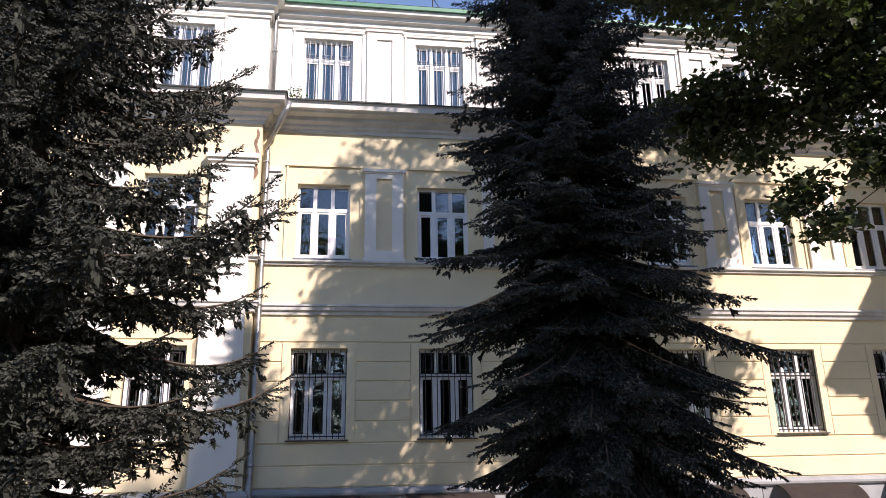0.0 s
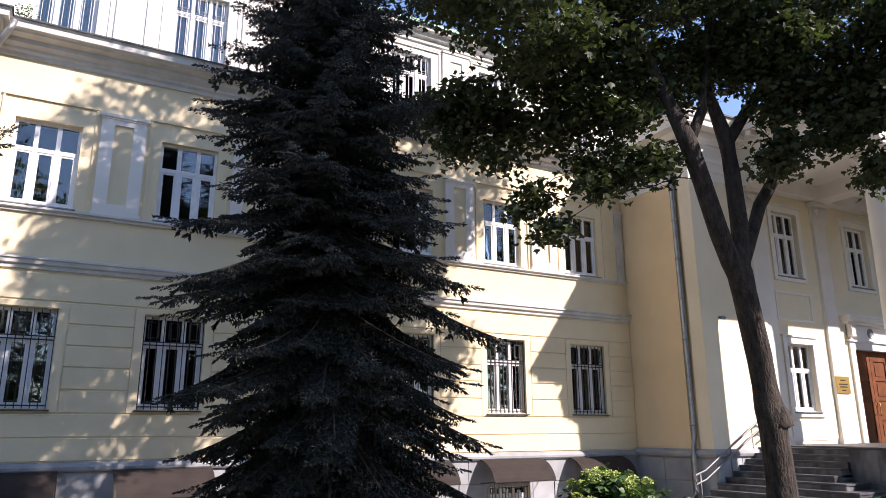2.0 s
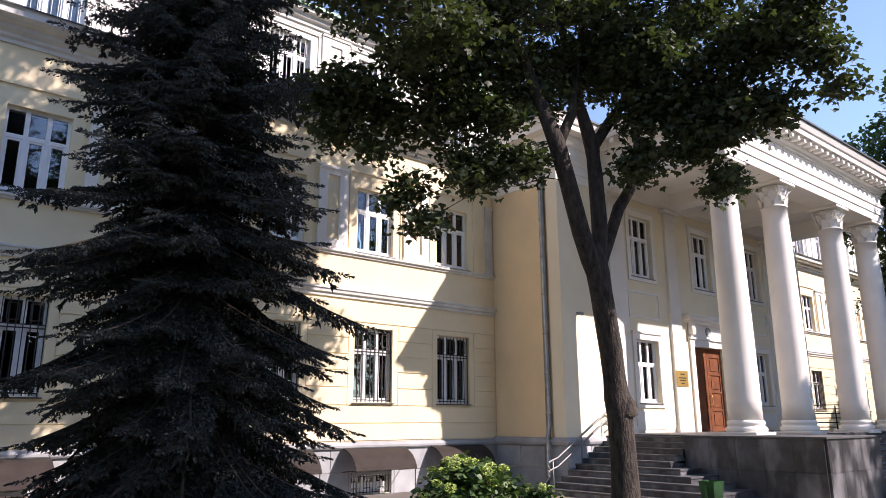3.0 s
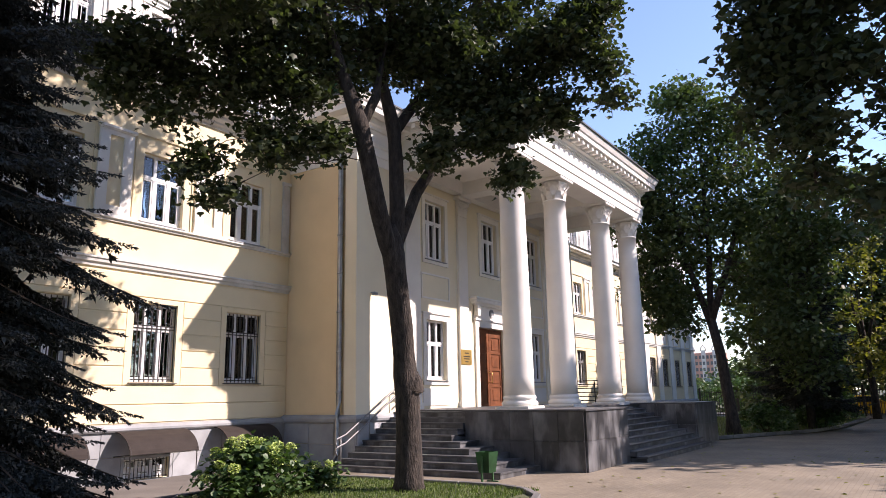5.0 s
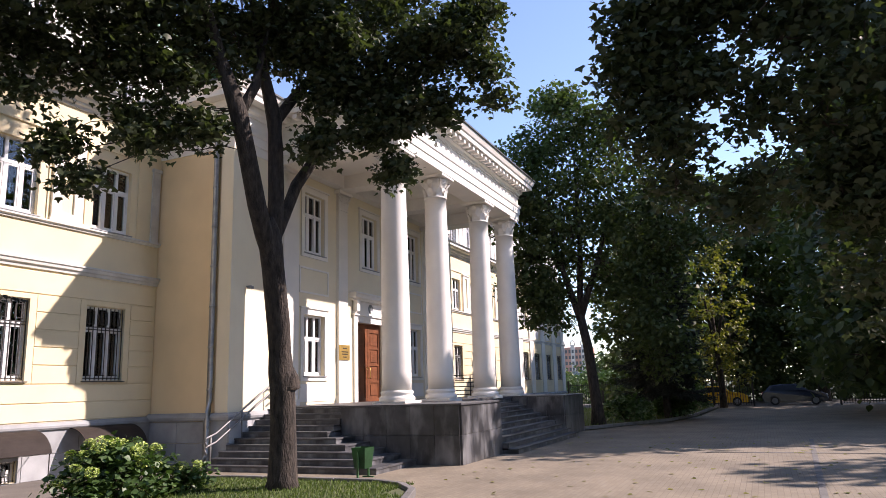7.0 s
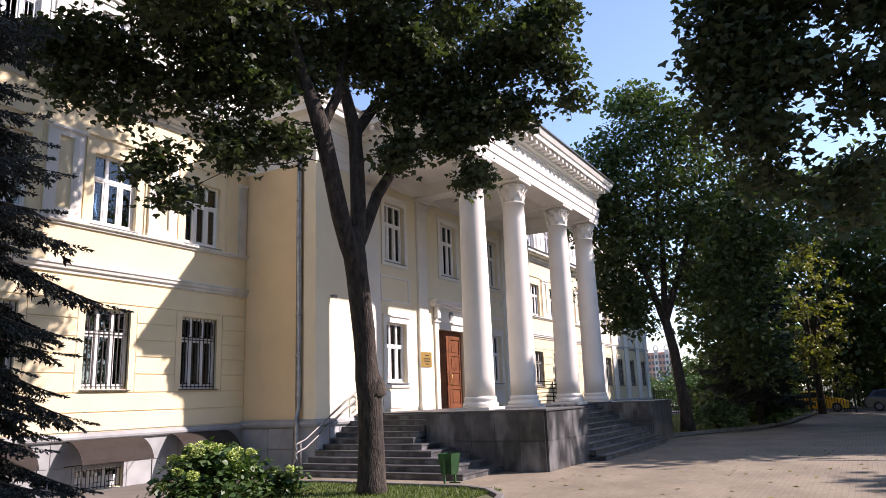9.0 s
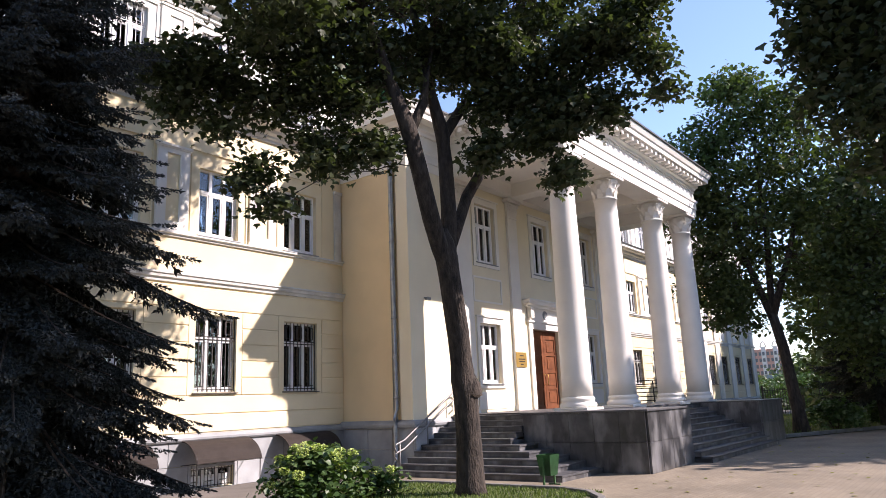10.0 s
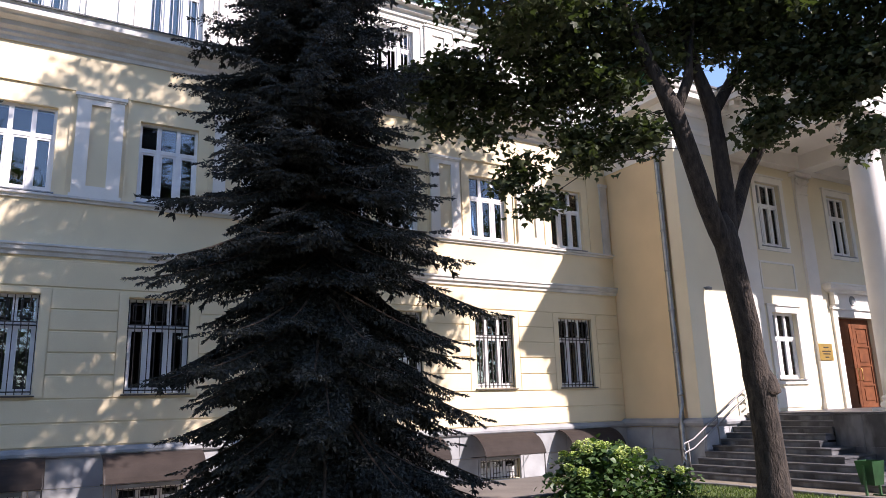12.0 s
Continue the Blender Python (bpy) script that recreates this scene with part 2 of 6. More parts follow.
def wall_sheet(bm, x0, x1, z0, z1, y, thick, holes):
    """A wall facing -y with openings (x0, x1, z0, z1) cut through it."""
    xs = sorted({x0, x1, *(h[i] for h in holes for i in (0, 1) if x0 < h[i] < x1)})
    zs = sorted({z0, z1, *(h[i] for h in holes for i in (2, 3) if z0 < h[i] < z1)})
    inside = lambda x, z: any(h[0] < x < h[1] and h[2] < z < h[3] for h in holes)
    q = lambda *p: bm.faces.new([bm.verts.new(v) for v in p])
    for a, b in zip(xs, xs[1:]):
        for c, d in zip(zs, zs[1:]):
            if not inside((a + b) / 2, (c + d) / 2):
                q((a, y, c), (b, y, c), (b, y, d), (a, y, d))
                q((b, y + thick, c), (a, y + thick, c), (a, y + thick, d), (b, y + thick, d))
    for a, b, c, d in [*holes, (x0, x1, z0, z1)]:
        q((a, y, c), (a, y + thick, c), (b, y + thick, c), (b, y, c))
        q((a, y, d), (b, y, d), (b, y + thick, d), (a, y + thick, d))
        q((a, y, c), (a, y, d), (a, y + thick, d), (a, y + thick, c))
        q((b, y, c), (b, y + thick, c), (b, y + thick, d), (b, y, d))


def finish(bm, name, mat, bevel=0.0):
    if bevel:
        bmesh.ops.bevel(bm, geom=bm.edges[:], offset=bevel, segments=1, affect="EDGES", clamp_overlap=True)
    bmesh.ops.recalc_face_normals(bm, faces=bm.faces[:])
    me = bpy.data.meshes.new(name)
    bm.to_mesh(me)
    bm.free()
    me.materials.append(mat)
    return me


def put_part(name, me, parent, at=(0, 0, 0), label="", turn=0.0):
    ob = new(name, me)
    ob.parent = parent
    if parent and parent.type == "EMPTY":
        ob.matrix_parent_inverse = parent.matrix_basis.inverted()
    ob.matrix_basis = pose(*at, 0, 0, turn)
    return tagged(ob, label)


def part(name, bm, mat, parent, label="", bevel=0.0):
    return put_part(name, finish(bm, name, mat, bevel), parent, label=label)


def thing(name, at, label, category, group="", kind=""):
    ob = new(name)
    ob.empty_display_size = 0.2
    ob.matrix_basis = pose(*at)
    return tagged(ob, label, category, group, kind)


def boxes(*rows):
    bm = bmesh.new()
    for r in rows:
        quad_box(bm, *r)
    return bm


def raw_mesh(name, verts, faces, mat, smooth=False):
    """A mesh from number arrays; all faces have the same count of corners."""
    me = bpy.data.meshes.new(name)
    n, k = faces.shape
    me.vertices.add(len(verts))
    me.vertices.foreach_set("co", np.ascontiguousarray(verts, np.float32).ravel())
    me.loops.add(n * k)
    me.loops.foreach_set("vertex_index", np.ascontiguousarray(faces, np.int32).ravel())
    me.polygons.add(n)
    me.polygons.foreach_set("loop_start", np.arange(0, n * k, k, dtype=np.int32))
    me.update(calc_edges=True)
    me.validate()
    me.materials.append(mat)
    return me

# ---- ground ----
def sheet(name, outline, z0, z1, mat, label, category):
    bm = bmesh.new()
    lo = [bm.verts.new((x, y, z0)) for x, y in outline]
    hi = [bm.verts.new((x, y, z1)) for x, y in outline]
    bm.faces.new(hi)
    bm.faces.new(lo[::-1])
    for i in range(len(lo)):
        j = (i + 1) % len(lo)
        bm.faces.new((lo[i], lo[j], hi[j], hi[i]))
    ob = new(name, finish(bm, name, mat))
    return tagged(ob, label, category, kind="structure")


sheet("ground", [(-900, -900), (1500, -900), (1500, 1200), (-900, 1200)], -0.5, -0.06, M_EARTH, "dull green-brown earth reaching out to the horizon", "ground")
sheet("pavement", [(-40, -40), (57.5, -40), (57.5, -13.2), (53.6, -13.2), (43, -12.8), (38.3, -12.1), (35, -10.6), (31.6, -9.3), (31.6, 0), (-40, 0)], -0.3, 0.0, M_PAVER, "grey-brown concrete paver plaza with patches of tree shade", "pavement")
sheet("road", [(57.5, -60), (72, -60), (72, 60), (57.5, 60)], -0.3, -0.02, M_ASPHALT, "grey asphalt street behind the iron fence", "road")
sheet("asphalt_strip", [(-20, -3.9), (15.2, -3.9), (15.9, -3.2), (15.9, 0.0), (-20, 0.0)], 0.0, 0.012, M_ASPHALT, "worn asphalt strip along the foot of the facade", "pavement")

LAWN = [(-16, -10.6), (12.6, -10.6), (13.7, -10.2), (14.4, -9.6), (14.75, -8.8), (14.8, -5.2), (14.6, -4.5), (14.0, -4.1), (-16, -4.1)]
sheet("lawn", LAWN, 0.0, 0.08, M_SOIL, "shaded lawn bed with short grass and bare soil", "lawn")
FAR_BED = [(31.9, -9.0), (35, -10.35), (38.3, -11.8), (42.6, -12.5), (53.6, -12.95), (57.2, -12.95), (57.2, -0.9), (31.9, -0.6)]
sheet("far_lawn", FAR_BED, -0.02, 0.10, M_SOIL, "green lawn bed under trees beside the entrance", "lawn")

rng = np.random.default_rng(7)


def kerb_line(points, group):
    root = thing("kerb", (*points[0], 0), "grey concrete kerb edging a lawn bed", "kerb", kind="structure")
    for (xa, ya), (xb, yb) in zip(points, points[1:]):
        d = math.hypot(xb - xa, yb - ya)
        n = max(1, round(d / 1.0))
        turn = math.degrees(math.atan2(yb - ya, xb - xa))
        me = finish(boxes((0.006, d / n - 0.006, -0.07, 0.07, 0, 0.14)), "kerb_stone", M_KERB, 0.012)
        for i in range(n):
            put_part("kerb_stone", me, root, (xa + (xb - xa) * i / n, ya + (yb - ya) * i / n, 0.0), turn=turn)


kerb_line(LAWN[0:9], "lawn")
kerb_line([(31.9, -0.6), *FAR_BED[:6]], "far lawn")


def grass(name, n, poly_test, box, h, z):
    xy = np.stack([rng.uniform(box[0], box[1], n * 2), rng.uniform(box[2], box[3], n * 2)], 1)
    xy = xy[[poly_test(x, y) for x, y in xy]][:n]
    k = len(xy)
    ang, hh = rng.uniform(0, 6.283, k), h * rng.uniform(0.5, 1.5, k)
    lean = rng.normal(0, 0.35, (k, 2)) * hh[:, None]
    w = 0.012
    v = np.zeros((k, 3, 3))
    v[:, 0, :2] = xy + np.stack([np.cos(ang), np.sin(ang)], 1) * w
    v[:, 1, :2] = xy - np.stack([np.cos(ang), np.sin(ang)], 1) * w
    v[:, 2, :2] = xy + lean
    v[:, :2, 2], v[:, 2, 2] = z - 0.01, z + hh
    me = raw_mesh(name, v.reshape(-1, 3), np.arange(3 * k).reshape(-1, 3), M_GRASS)
    return tagged(new(name, me), "short green grass blades on the lawn bed", "grass", kind="stuff")


grass("grass", 26000, lambda x, y: x < 14.65 and -10.4 < y < -4.3 and not (x > 13.2 and y < -9.8), (8, 14.65, -10.4, -4.3), 0.055, 0.08)
grass("far_grass", 16000, lambda x, y: y > max(-12.6, -9.0 - (x - 32) * 0.4), (32, 56, -12.6, -1), 0.12, 0.10)

# ---- the building ----
XM = 25.2                       # middle of the entrance portico
Z_PLINTH, Z_STRING, Z_SILL, Z_CORN, Z_ATTIC, Z_EAVE = 1.29, 5.06, 6.25, 9.70, 10.25, 13.30
WING = [1.33 + 2.868 * k for k in range(6)]
PAV = [-2.08, -5.0, -8.2, -11.5]
W = 1.25
PY = -0.35                      # face of the end pavilions
BF = -2.8                       # face of the middle block
building = thing("building", (XM, 0, 0), "cream and white classical institute building with a columned portico", "building")
side = lambda x, right: 2 * XM - x if right else x


def span(a, b, right):
    a, b = side(a, right), side(b, right)
    return min(a, b), max(a, b)


# walls, with all the openings cut through
for right in (False, True):
    for name, x0, x1, y, centres in (("wall", -0.15, 17.4, 0.0, WING), ("wall", -13.2, -0.15, PY, PAV)):
        holes = []
        for c in centres:
            a, b = span(c - W / 2, c + W / 2, right)
            holes += [(a, b, 2.37, 4.33), (a, b, 6.45, 8.30), (a, b, 10.47, 12.36)]
            if centres is WING:
                holes.append((a, b, 0.04, 0.52))
        lo = [h for h in holes if h[3] < 9.8]
        bm = bmesh.new()
        wall_sheet(bm, *span(x0, x1, right), -0.2, 9.9, y, 0.45, lo)
        part("wall", bm, M_YELLOW, building, "pale yellow stucco wall")
        bm = bmesh.new()
        wall_sheet(bm, *span(x0, x1, right), 9.9, 13.05, y + 0.12, 0.45, [h for h in holes if h[3] > 9.8])
        part("attic_wall", bm, M_WHITE, building, "white attic storey wall")
    # side faces: pavilion return, pavilion outer end, block return
    part("return_wall", boxes((*span(-0.15, -0.6, right), PY + 0.45, 0.6, -0.2, 9.9)), M_YELLOW, building)
    part("end_wall", boxes((*span(-13.2, -12.75, right), PY + 0.45, 14, -0.2, 13.1)), M_YELLOW, building)
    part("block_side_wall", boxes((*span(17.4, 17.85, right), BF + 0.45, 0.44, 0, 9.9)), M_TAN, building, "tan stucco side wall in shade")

# middle block front wall with the portico windows and the door
front_holes = [(XM - 1.0, XM + 1.0, 1.43, 4.36)]
for c in (-3.72, 0, 3.72):
    front_holes.append((XM + c - 0.6, XM + c + 0.6, 6.45, 8.48))
    if c:
        front_holes.append((XM + c - 0.6, XM + c + 0.6, 2.42, 4.38))
bm = bmesh.new()
wall_sheet(bm, 17.4, 33.0, 0, 9.9, BF, 0.45, front_holes)
part("front_wall", bm, M_CREAM, building, "cream stucco wall behind the columns")

# inside: floors, back wall and partitions; their darkened colour makes the rooms dim
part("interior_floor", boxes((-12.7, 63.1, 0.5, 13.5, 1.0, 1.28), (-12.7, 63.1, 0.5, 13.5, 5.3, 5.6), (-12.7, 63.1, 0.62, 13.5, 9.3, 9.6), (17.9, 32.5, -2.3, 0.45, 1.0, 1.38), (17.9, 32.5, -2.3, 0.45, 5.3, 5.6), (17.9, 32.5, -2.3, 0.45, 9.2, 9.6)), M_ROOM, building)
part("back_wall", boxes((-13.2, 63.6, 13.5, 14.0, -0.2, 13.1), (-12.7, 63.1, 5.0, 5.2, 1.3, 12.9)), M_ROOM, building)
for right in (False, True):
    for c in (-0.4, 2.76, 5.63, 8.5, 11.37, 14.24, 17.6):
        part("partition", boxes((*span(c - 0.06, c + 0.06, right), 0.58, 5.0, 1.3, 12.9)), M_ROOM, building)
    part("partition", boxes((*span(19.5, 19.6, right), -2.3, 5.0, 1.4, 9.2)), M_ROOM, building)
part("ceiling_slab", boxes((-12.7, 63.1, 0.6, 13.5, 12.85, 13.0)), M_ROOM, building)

# mouldings swept round the plan
LEFT = [(-13.2, 14), (-13.2, PY), (-0.15, PY), (-0.15, 0), (17.4, 0)]
RIGHT = [(2 * XM - x, y) for x, y in reversed(LEFT)]
SHIFT = [(-13.2, 14), (-13.2, PY + 0.12), (-0.15, PY + 0.12), (-0.15, 0.12), (18.5, 0.12)]
SHIFT_R = [(2 * XM - x, y) for x, y in reversed(SHIFT)]
MIDDLE = [(17.4, 0.0), (17.4, BF), (33.0, BF), (33.0, 0.0)]


def moulding(name, path, profile, mat, label=""):
    bm = bmesh.new()
    sweep(bm, path, profile)
    return part(name, bm, mat, building, label)


for path in (LEFT, RIGHT):
    moulding("plinth_cap", path, [(-0.1, 1.18), (0.10, 1.18), (0.13, 1.22), (0.13, 1.27), (0.09, 1.33), (0.03, 1.36), (-0.1, 1.36)], M_PLINTH, "grey rounded stone plinth cap")
    moulding("string_course", path, [(-0.1, 5.10), (0.05, 5.10), (0.06, 5.17), (0.11, 5.20), (0.12, 5.27), (0.15, 5.29), (0.15, 5.33), (0.02, 5.36), (-0.1, 5.36)], M_MOULD, "pale moulded string course")
    moulding("sill_course", path, [(-0.1, 6.27), (0.05, 6.27), (0.06, 6.32), (0.11, 6.34), (0.11, 6.385), (0.02, 6.40), (-0.1, 6.40)], M_MOULD, "thin pale ledge under the upper windows")
    moulding("cornice", path, [(-0.1, 9.62), (0.04, 9.62), (0.05, 9.70), (0.11, 9.74), (0.12, 9.80), (0.22, 9.86), (0.25, 9.95), (0.42, 9.99), (0.44, 10.03), (0.52, 10.05), (0.53, 10.17), (0.56, 10.20), (0.56, 10.23), (-0.1, 10.30)], M_MOULD, "broad moulded cornice, weathered white")
    moulding("cornice_flashing", path, [(-0.1, 10.302), (0.565, 10.232), (0.585, 10.215), (0.592, 10.215), (0.592, 10.25), (-0.1, 10.33)], M_DARKROOF, "dark sheet-metal flashing")
for path in (SHIFT, SHIFT_R):
    moulding("attic_cornice", path, [(-0.1, 12.62), (0.04, 12.62), (0.05, 12.7), (0.10, 12.73), (0.11, 12.83), (0.2, 12.88), (0.22, 12.98), (0.34, 13.02), (0.36, 13.12), (-0.1, 13.15)], M_WHITE, "white stepped attic cornice")
    moulding("roof_edge", path, [(-0.1, 13.152), (0.38, 13.122), (0.42, 13.13), (0.42, 13.23), (-0.1, 13.35)], M_ROOF, "green painted roof edge")
moulding("plinth_cap", MIDDLE[:2] + [(19.3, BF)], [(-0.1, 1.2), (0.13, 1.2), (0.17, 1.24), (0.19, 1.30), (0.17, 1.36), (0.10, 1.42), (-0.1, 1.42)], M_PLINTH, "thick rounded grey stone cap")
moulding("plinth_cap", [(31.1, BF)] + MIDDLE[2:], [(-0.1, 1.2), (0.13, 1.2), (0.17, 1.24), (0.19, 1.30), (0.17, 1.36), (0.10, 1.42), (-0.1, 1.42)], M_PLINTH, "thick rounded grey stone cap")

# roofs: low green hips
bm = bmesh.new()
for x0, x1, y0, y1, z0, z1 in ((-13.3, 63.7, 0.1, 14.2, 13.27, 16.1),):
    v = [bm.verts.new(p) for p in ((x0, y0, z0), (x1, y0, z0), (x1, y1, z0), (x0, y1, z0), (x0 + 6, 7.1, z1), (x1 - 6, 7.1, z1))]
    for f in ((0, 1, 5, 4), (1, 2, 5), (2, 3, 4, 5), (3, 0, 4), (3, 2, 1, 0)):
        bm.faces.new([v[i] for i in f])
part("roof", bm, M_ROOF, building, "green sheet-metal roof")
bm = bmesh.new()
v = [bm.verts.new(p) for p in ((19.0, -7.6, 10.95), (31.4, -7.6, 10.95), (31.4, 0.1, 10.95), (19.0, 0.1, 10.95), (21.5, -5.0, 12.0), (28.9, -5.0, 12.0), (28.9, 0.1, 12.3), (21.5, 0.1, 12.3))]
for f in ((0, 1, 5, 4), (1, 2, 6, 5), (3, 0, 4, 7), (4, 5, 6, 7), (3, 2, 1, 0)):
    bm.faces.new([v[i] for i in f])
quad_box(bm, 17.0, 33.4, -3.1, 0.1, 10.92, 10.99)
part("portico_roof", bm, M_ROOF, building, "low green portico roof")

# roof rail: thin posts with wires
rail = bmesh.new()
for k in range(13):
    x = -12 + k * 2.3
    tube(rail, [(x, 0.5, 13.45), (x, 0.5, 14.25)], 0.018, 5)
    tube(rail, [(x, 0.5, 14.1), (x + 0.6, 1.1, 13.7)], 0.012, 4)
for z in (13.8, 14.22):
    tube(rail, [(-12, 0.5, z), (15.6, 0.5, z)], 0.012, 5)
part("roof_rail", rail, M_IRON, building, "thin dark iron roof rail")

# rustication of the ground storey: raised stucco courses with grooves between
GROOVES = [1.37, 1.82, 2.28, 2.74, 3.18, 3.61, 4.04, 4.48, 5.05]
course_cache = {}


def course(x0, x1, z0, z1, y, parent):
    w, h = round(x1 - x0, 3), round(z1 - z0, 3)
    if (w, h) not in course_cache:
        bm = bmesh.new()
        g, d, c = 0.012, 0.028, 0.01
        e = 0.0
        a = [bm.verts.new(p) for p in ((e, 0.002, g), (w - e, 0.002, g), (w - e, 0.002, h - g), (e, 0.002, h - g))]
        b = [bm.verts.new(p) for p in ((e, -d + c, g), (w - e, -d + c, g), (w - e, -d + c, h - g), (e, -d + c, h - g))]
        t = [bm.verts.new(p) for p in ((e, -d, g + c), (w - e, -d, g + c), (w - e, -d, h - g - c), (e, -d, h - g - c))]
        bm.faces.new(t)
        for lo, hi in ((a, b), (b, t)):
            for i in range(4):
                bm.faces.new((lo[i], lo[(i + 1) % 4], hi[(i + 1) % 4], hi[i]))
        course_cache[w, h] = finish(bm, "course", M_YELLOW)
    put_part("course", course_cache[w, h], parent, (x0, y, z0))


for right in (False, True):
    for x0, x1, y, cs in ((-0.03, 17.37, 0.0, WING), (-13.1, -1.35, PY, PAV)):
        edges = [x0]
        for c in sorted(cs):
            edges += [c - W / 2, c + W / 2]
        edges.append(x1)
        for z0, z1 in ((1.37, 1.82), (1.82, 2.28), (4.48, 5.05)):
            n = 3 if y == 0 else 2
            for i in range(n):
                a, b = span(x0 + (x1 - x0) * i / n, x0 + (x1 - x0) * (i + 1) / n, right)
                course(a, b, z0, z1, y, building)
        for a, b in zip(edges[::2], edges[1::2]):
            ja, jb = (a + 0.2 if a > x0 else a), (b - 0.2 if b < x1 else b)
            for z0, z1 in zip(GROOVES[2:7], GROOVES[3:8]):
                course(*span(ja, jb, right), z0, z1, y, building)
            for p, q in ((a, ja), (jb, b)):
                if q - p > 0.05:
                    inner = (p + 0.016, q) if p > a + 0.01 else (p, q - 0.016)
                    course(*span(*inner, right), 2.28, 4.48, y, building)
        for c in cs:
            a, b = span(c - W / 2, c + W / 2, right)
            course(a, b, 4.33, 4.48, y, building)

# upper storey: flat pilasters with sunk panels, raised frames over the windows
pil = bmesh.new()
wall_sheet(pil, -0.46, 0.46, 0.0, 2.20, -0.07, 0.07, [(-0.19, 0.19, 0.26, 2.08)])
bmesh.ops.remove_doubles(pil, verts=pil.verts[:], dist=0.0005)
ME_PIL = finish(pil, "pilaster", M_WHITE)
PIL_BITS = [
    ("panel", finish(boxes((-0.19, 0.19, -0.02, 0.0, 0.26, 2.08)), "panel", M_YELLOW)),
    ("neck", finish(boxes((-0.48, 0.48, -0.09, 0.0, 2.20, 2.24)), "neck", M_WHITE)),
    ("cap", finish(boxes((-0.51, 0.51, -0.12, 0.0, 2.24, 2.31)), "cap", M_WHITE)),
    ("foot", finish(boxes((-0.50, 0.50, -0.09, 0.0, 0.0, 0.07)), "foot", M_WHITE)),
]
pil = bmesh.new()
wall_sheet(pil, -0.45, 0.45, 0.0, 2.30, -0.05, 0.05, [(-0.20, 0.20, 0.2, 2.08)])
bmesh.ops.remove_doubles(pil, verts=pil.verts[:], dist=0.0005)
ME_ATTIC_PIL = finish(pil, "attic_panel", M_WHITE)
ATTIC_BITS = [("panel", finish(boxes((-0.20, 0.20, -0.012, 0.0, 0.2, 2.08)), "panel", M_WHITE)), ("cap", finish(boxes((-0.48, 0.48, -0.08, 0.0, 2.30, 2.36)), "cap", M_WHITE))]


def with_bits(ob, bits):
    for nm, me in bits:
        o = new(nm, me)
        o.parent = ob


fr = bmesh.new()
for r in ((-0.92, 0.92, -0.045, 0.0, 2.38, 2.43), (-0.90, -0.86, -0.03, 0, 0.02, 2.38), (0.86, 0.90, -0.03, 0, 0.02, 2.38)):
    quad_box(fr, *r)
ME_FIELD = finish(fr, "window_field_frame", M_YELLOW)
fr = bmesh.new()
for r in ((-0.92, 0.92, -0.04, 0.0, 2.22, 2.27), (-0.90, -0.86, -0.03, 0, 0.02, 2.22), (0.86, 0.90, -0.03, 0, 0.02, 2.22)):
    quad_box(fr, *r)
ME_ATTIC_FIELD = finish(fr, "attic_field_frame", M_WHITE)
for right in (False, True):
    for a, b in zip(WING, WING[1:]):
        with_bits(put_part("pilaster", ME_PIL, building, (side((a + b) / 2, right), 0, 6.39), "white panelled pilaster"), PIL_BITS)
        with_bits(put_part("attic_panel", ME_ATTIC_PIL, building, (side((a + b) / 2, right), 0.12, 10.33)), ATTIC_BITS)
    for c in WING:
        put_part("window_field_frame", ME_FIELD, building, (side(c, right), 0, 6.36))
        put_part("attic_field_frame", ME_ATTIC_FIELD, building, (side(c, right), 0.12, 10.33))
    for c in PAV:
        put_part("attic_field_frame", ME_ATTIC_FIELD, building, (side(c, right), PY + 0.12, 10.33))
    for x in (0.16, 17.2):
        part("end_pilaster", boxes((*span(x - 0.15, x + 0.13, right), -0.05, 0, 6.36, 8.56), (*span(x - 0.17, x + 0.15, right), -0.09, 0, 8.56, 8.66)), M_MOULD, building, "narrow white end pilaster")
    # giant pavilion pilasters with stepped caps
    for x in (-0.76, -3.5, -6.6, -9.85, -12.6):
        shaft = part("giant_pilaster", boxes((*span(x - 0.47, x + 0.47, right), PY - 0.10, PY, 1.36, 8.50)), M_WHITE, building, "tall white pilaster with stepped cap")
        for w, d, z0, z1 in ((0.50, 0.13, 8.50, 8.54), (0.48, 0.11, 8.54, 8.60), (0.55, 0.17, 8.60, 8.68), (0.59, 0.22, 8.68, 8.80)):
            part("cap_step", boxes((*span(x - w, x + w, right), PY - d, PY, z0, z1)), M_WHITE, shaft)
    for c in PAV[0:]:
        part("apron_panel", boxes((*span(c - 0.55, c + 0.55, right), PY - 0.025, PY, 5.45, 6.05)), M_WHITE, building)
gen = random.Random(4)
bm = bmesh.new()
zs = [9.5 - 0.1 * i for i in range(14)]
mid = [-0.26 + 0.03 * math.sin(i * 1.3) for i in range(14)]
wide = [0.02] + [0.03 + 0.035 * gen.random() for _ in range(12)] + [0.01]
lo = [bm.verts.new((m - w, PY - 0.006, z)) for m, w, z in zip(mid, wide, zs)]
hi = [bm.verts.new((min(m + w, -0.152), PY - 0.006, z)) for m, w, z in zip(mid, wide, zs)]
for i in range(13):
    bm.faces.new((lo[i], lo[i + 1], hi[i + 1], hi[i]))
part("bare_patch", bm, M_BRICK, building, "fallen plaster baring red brick")


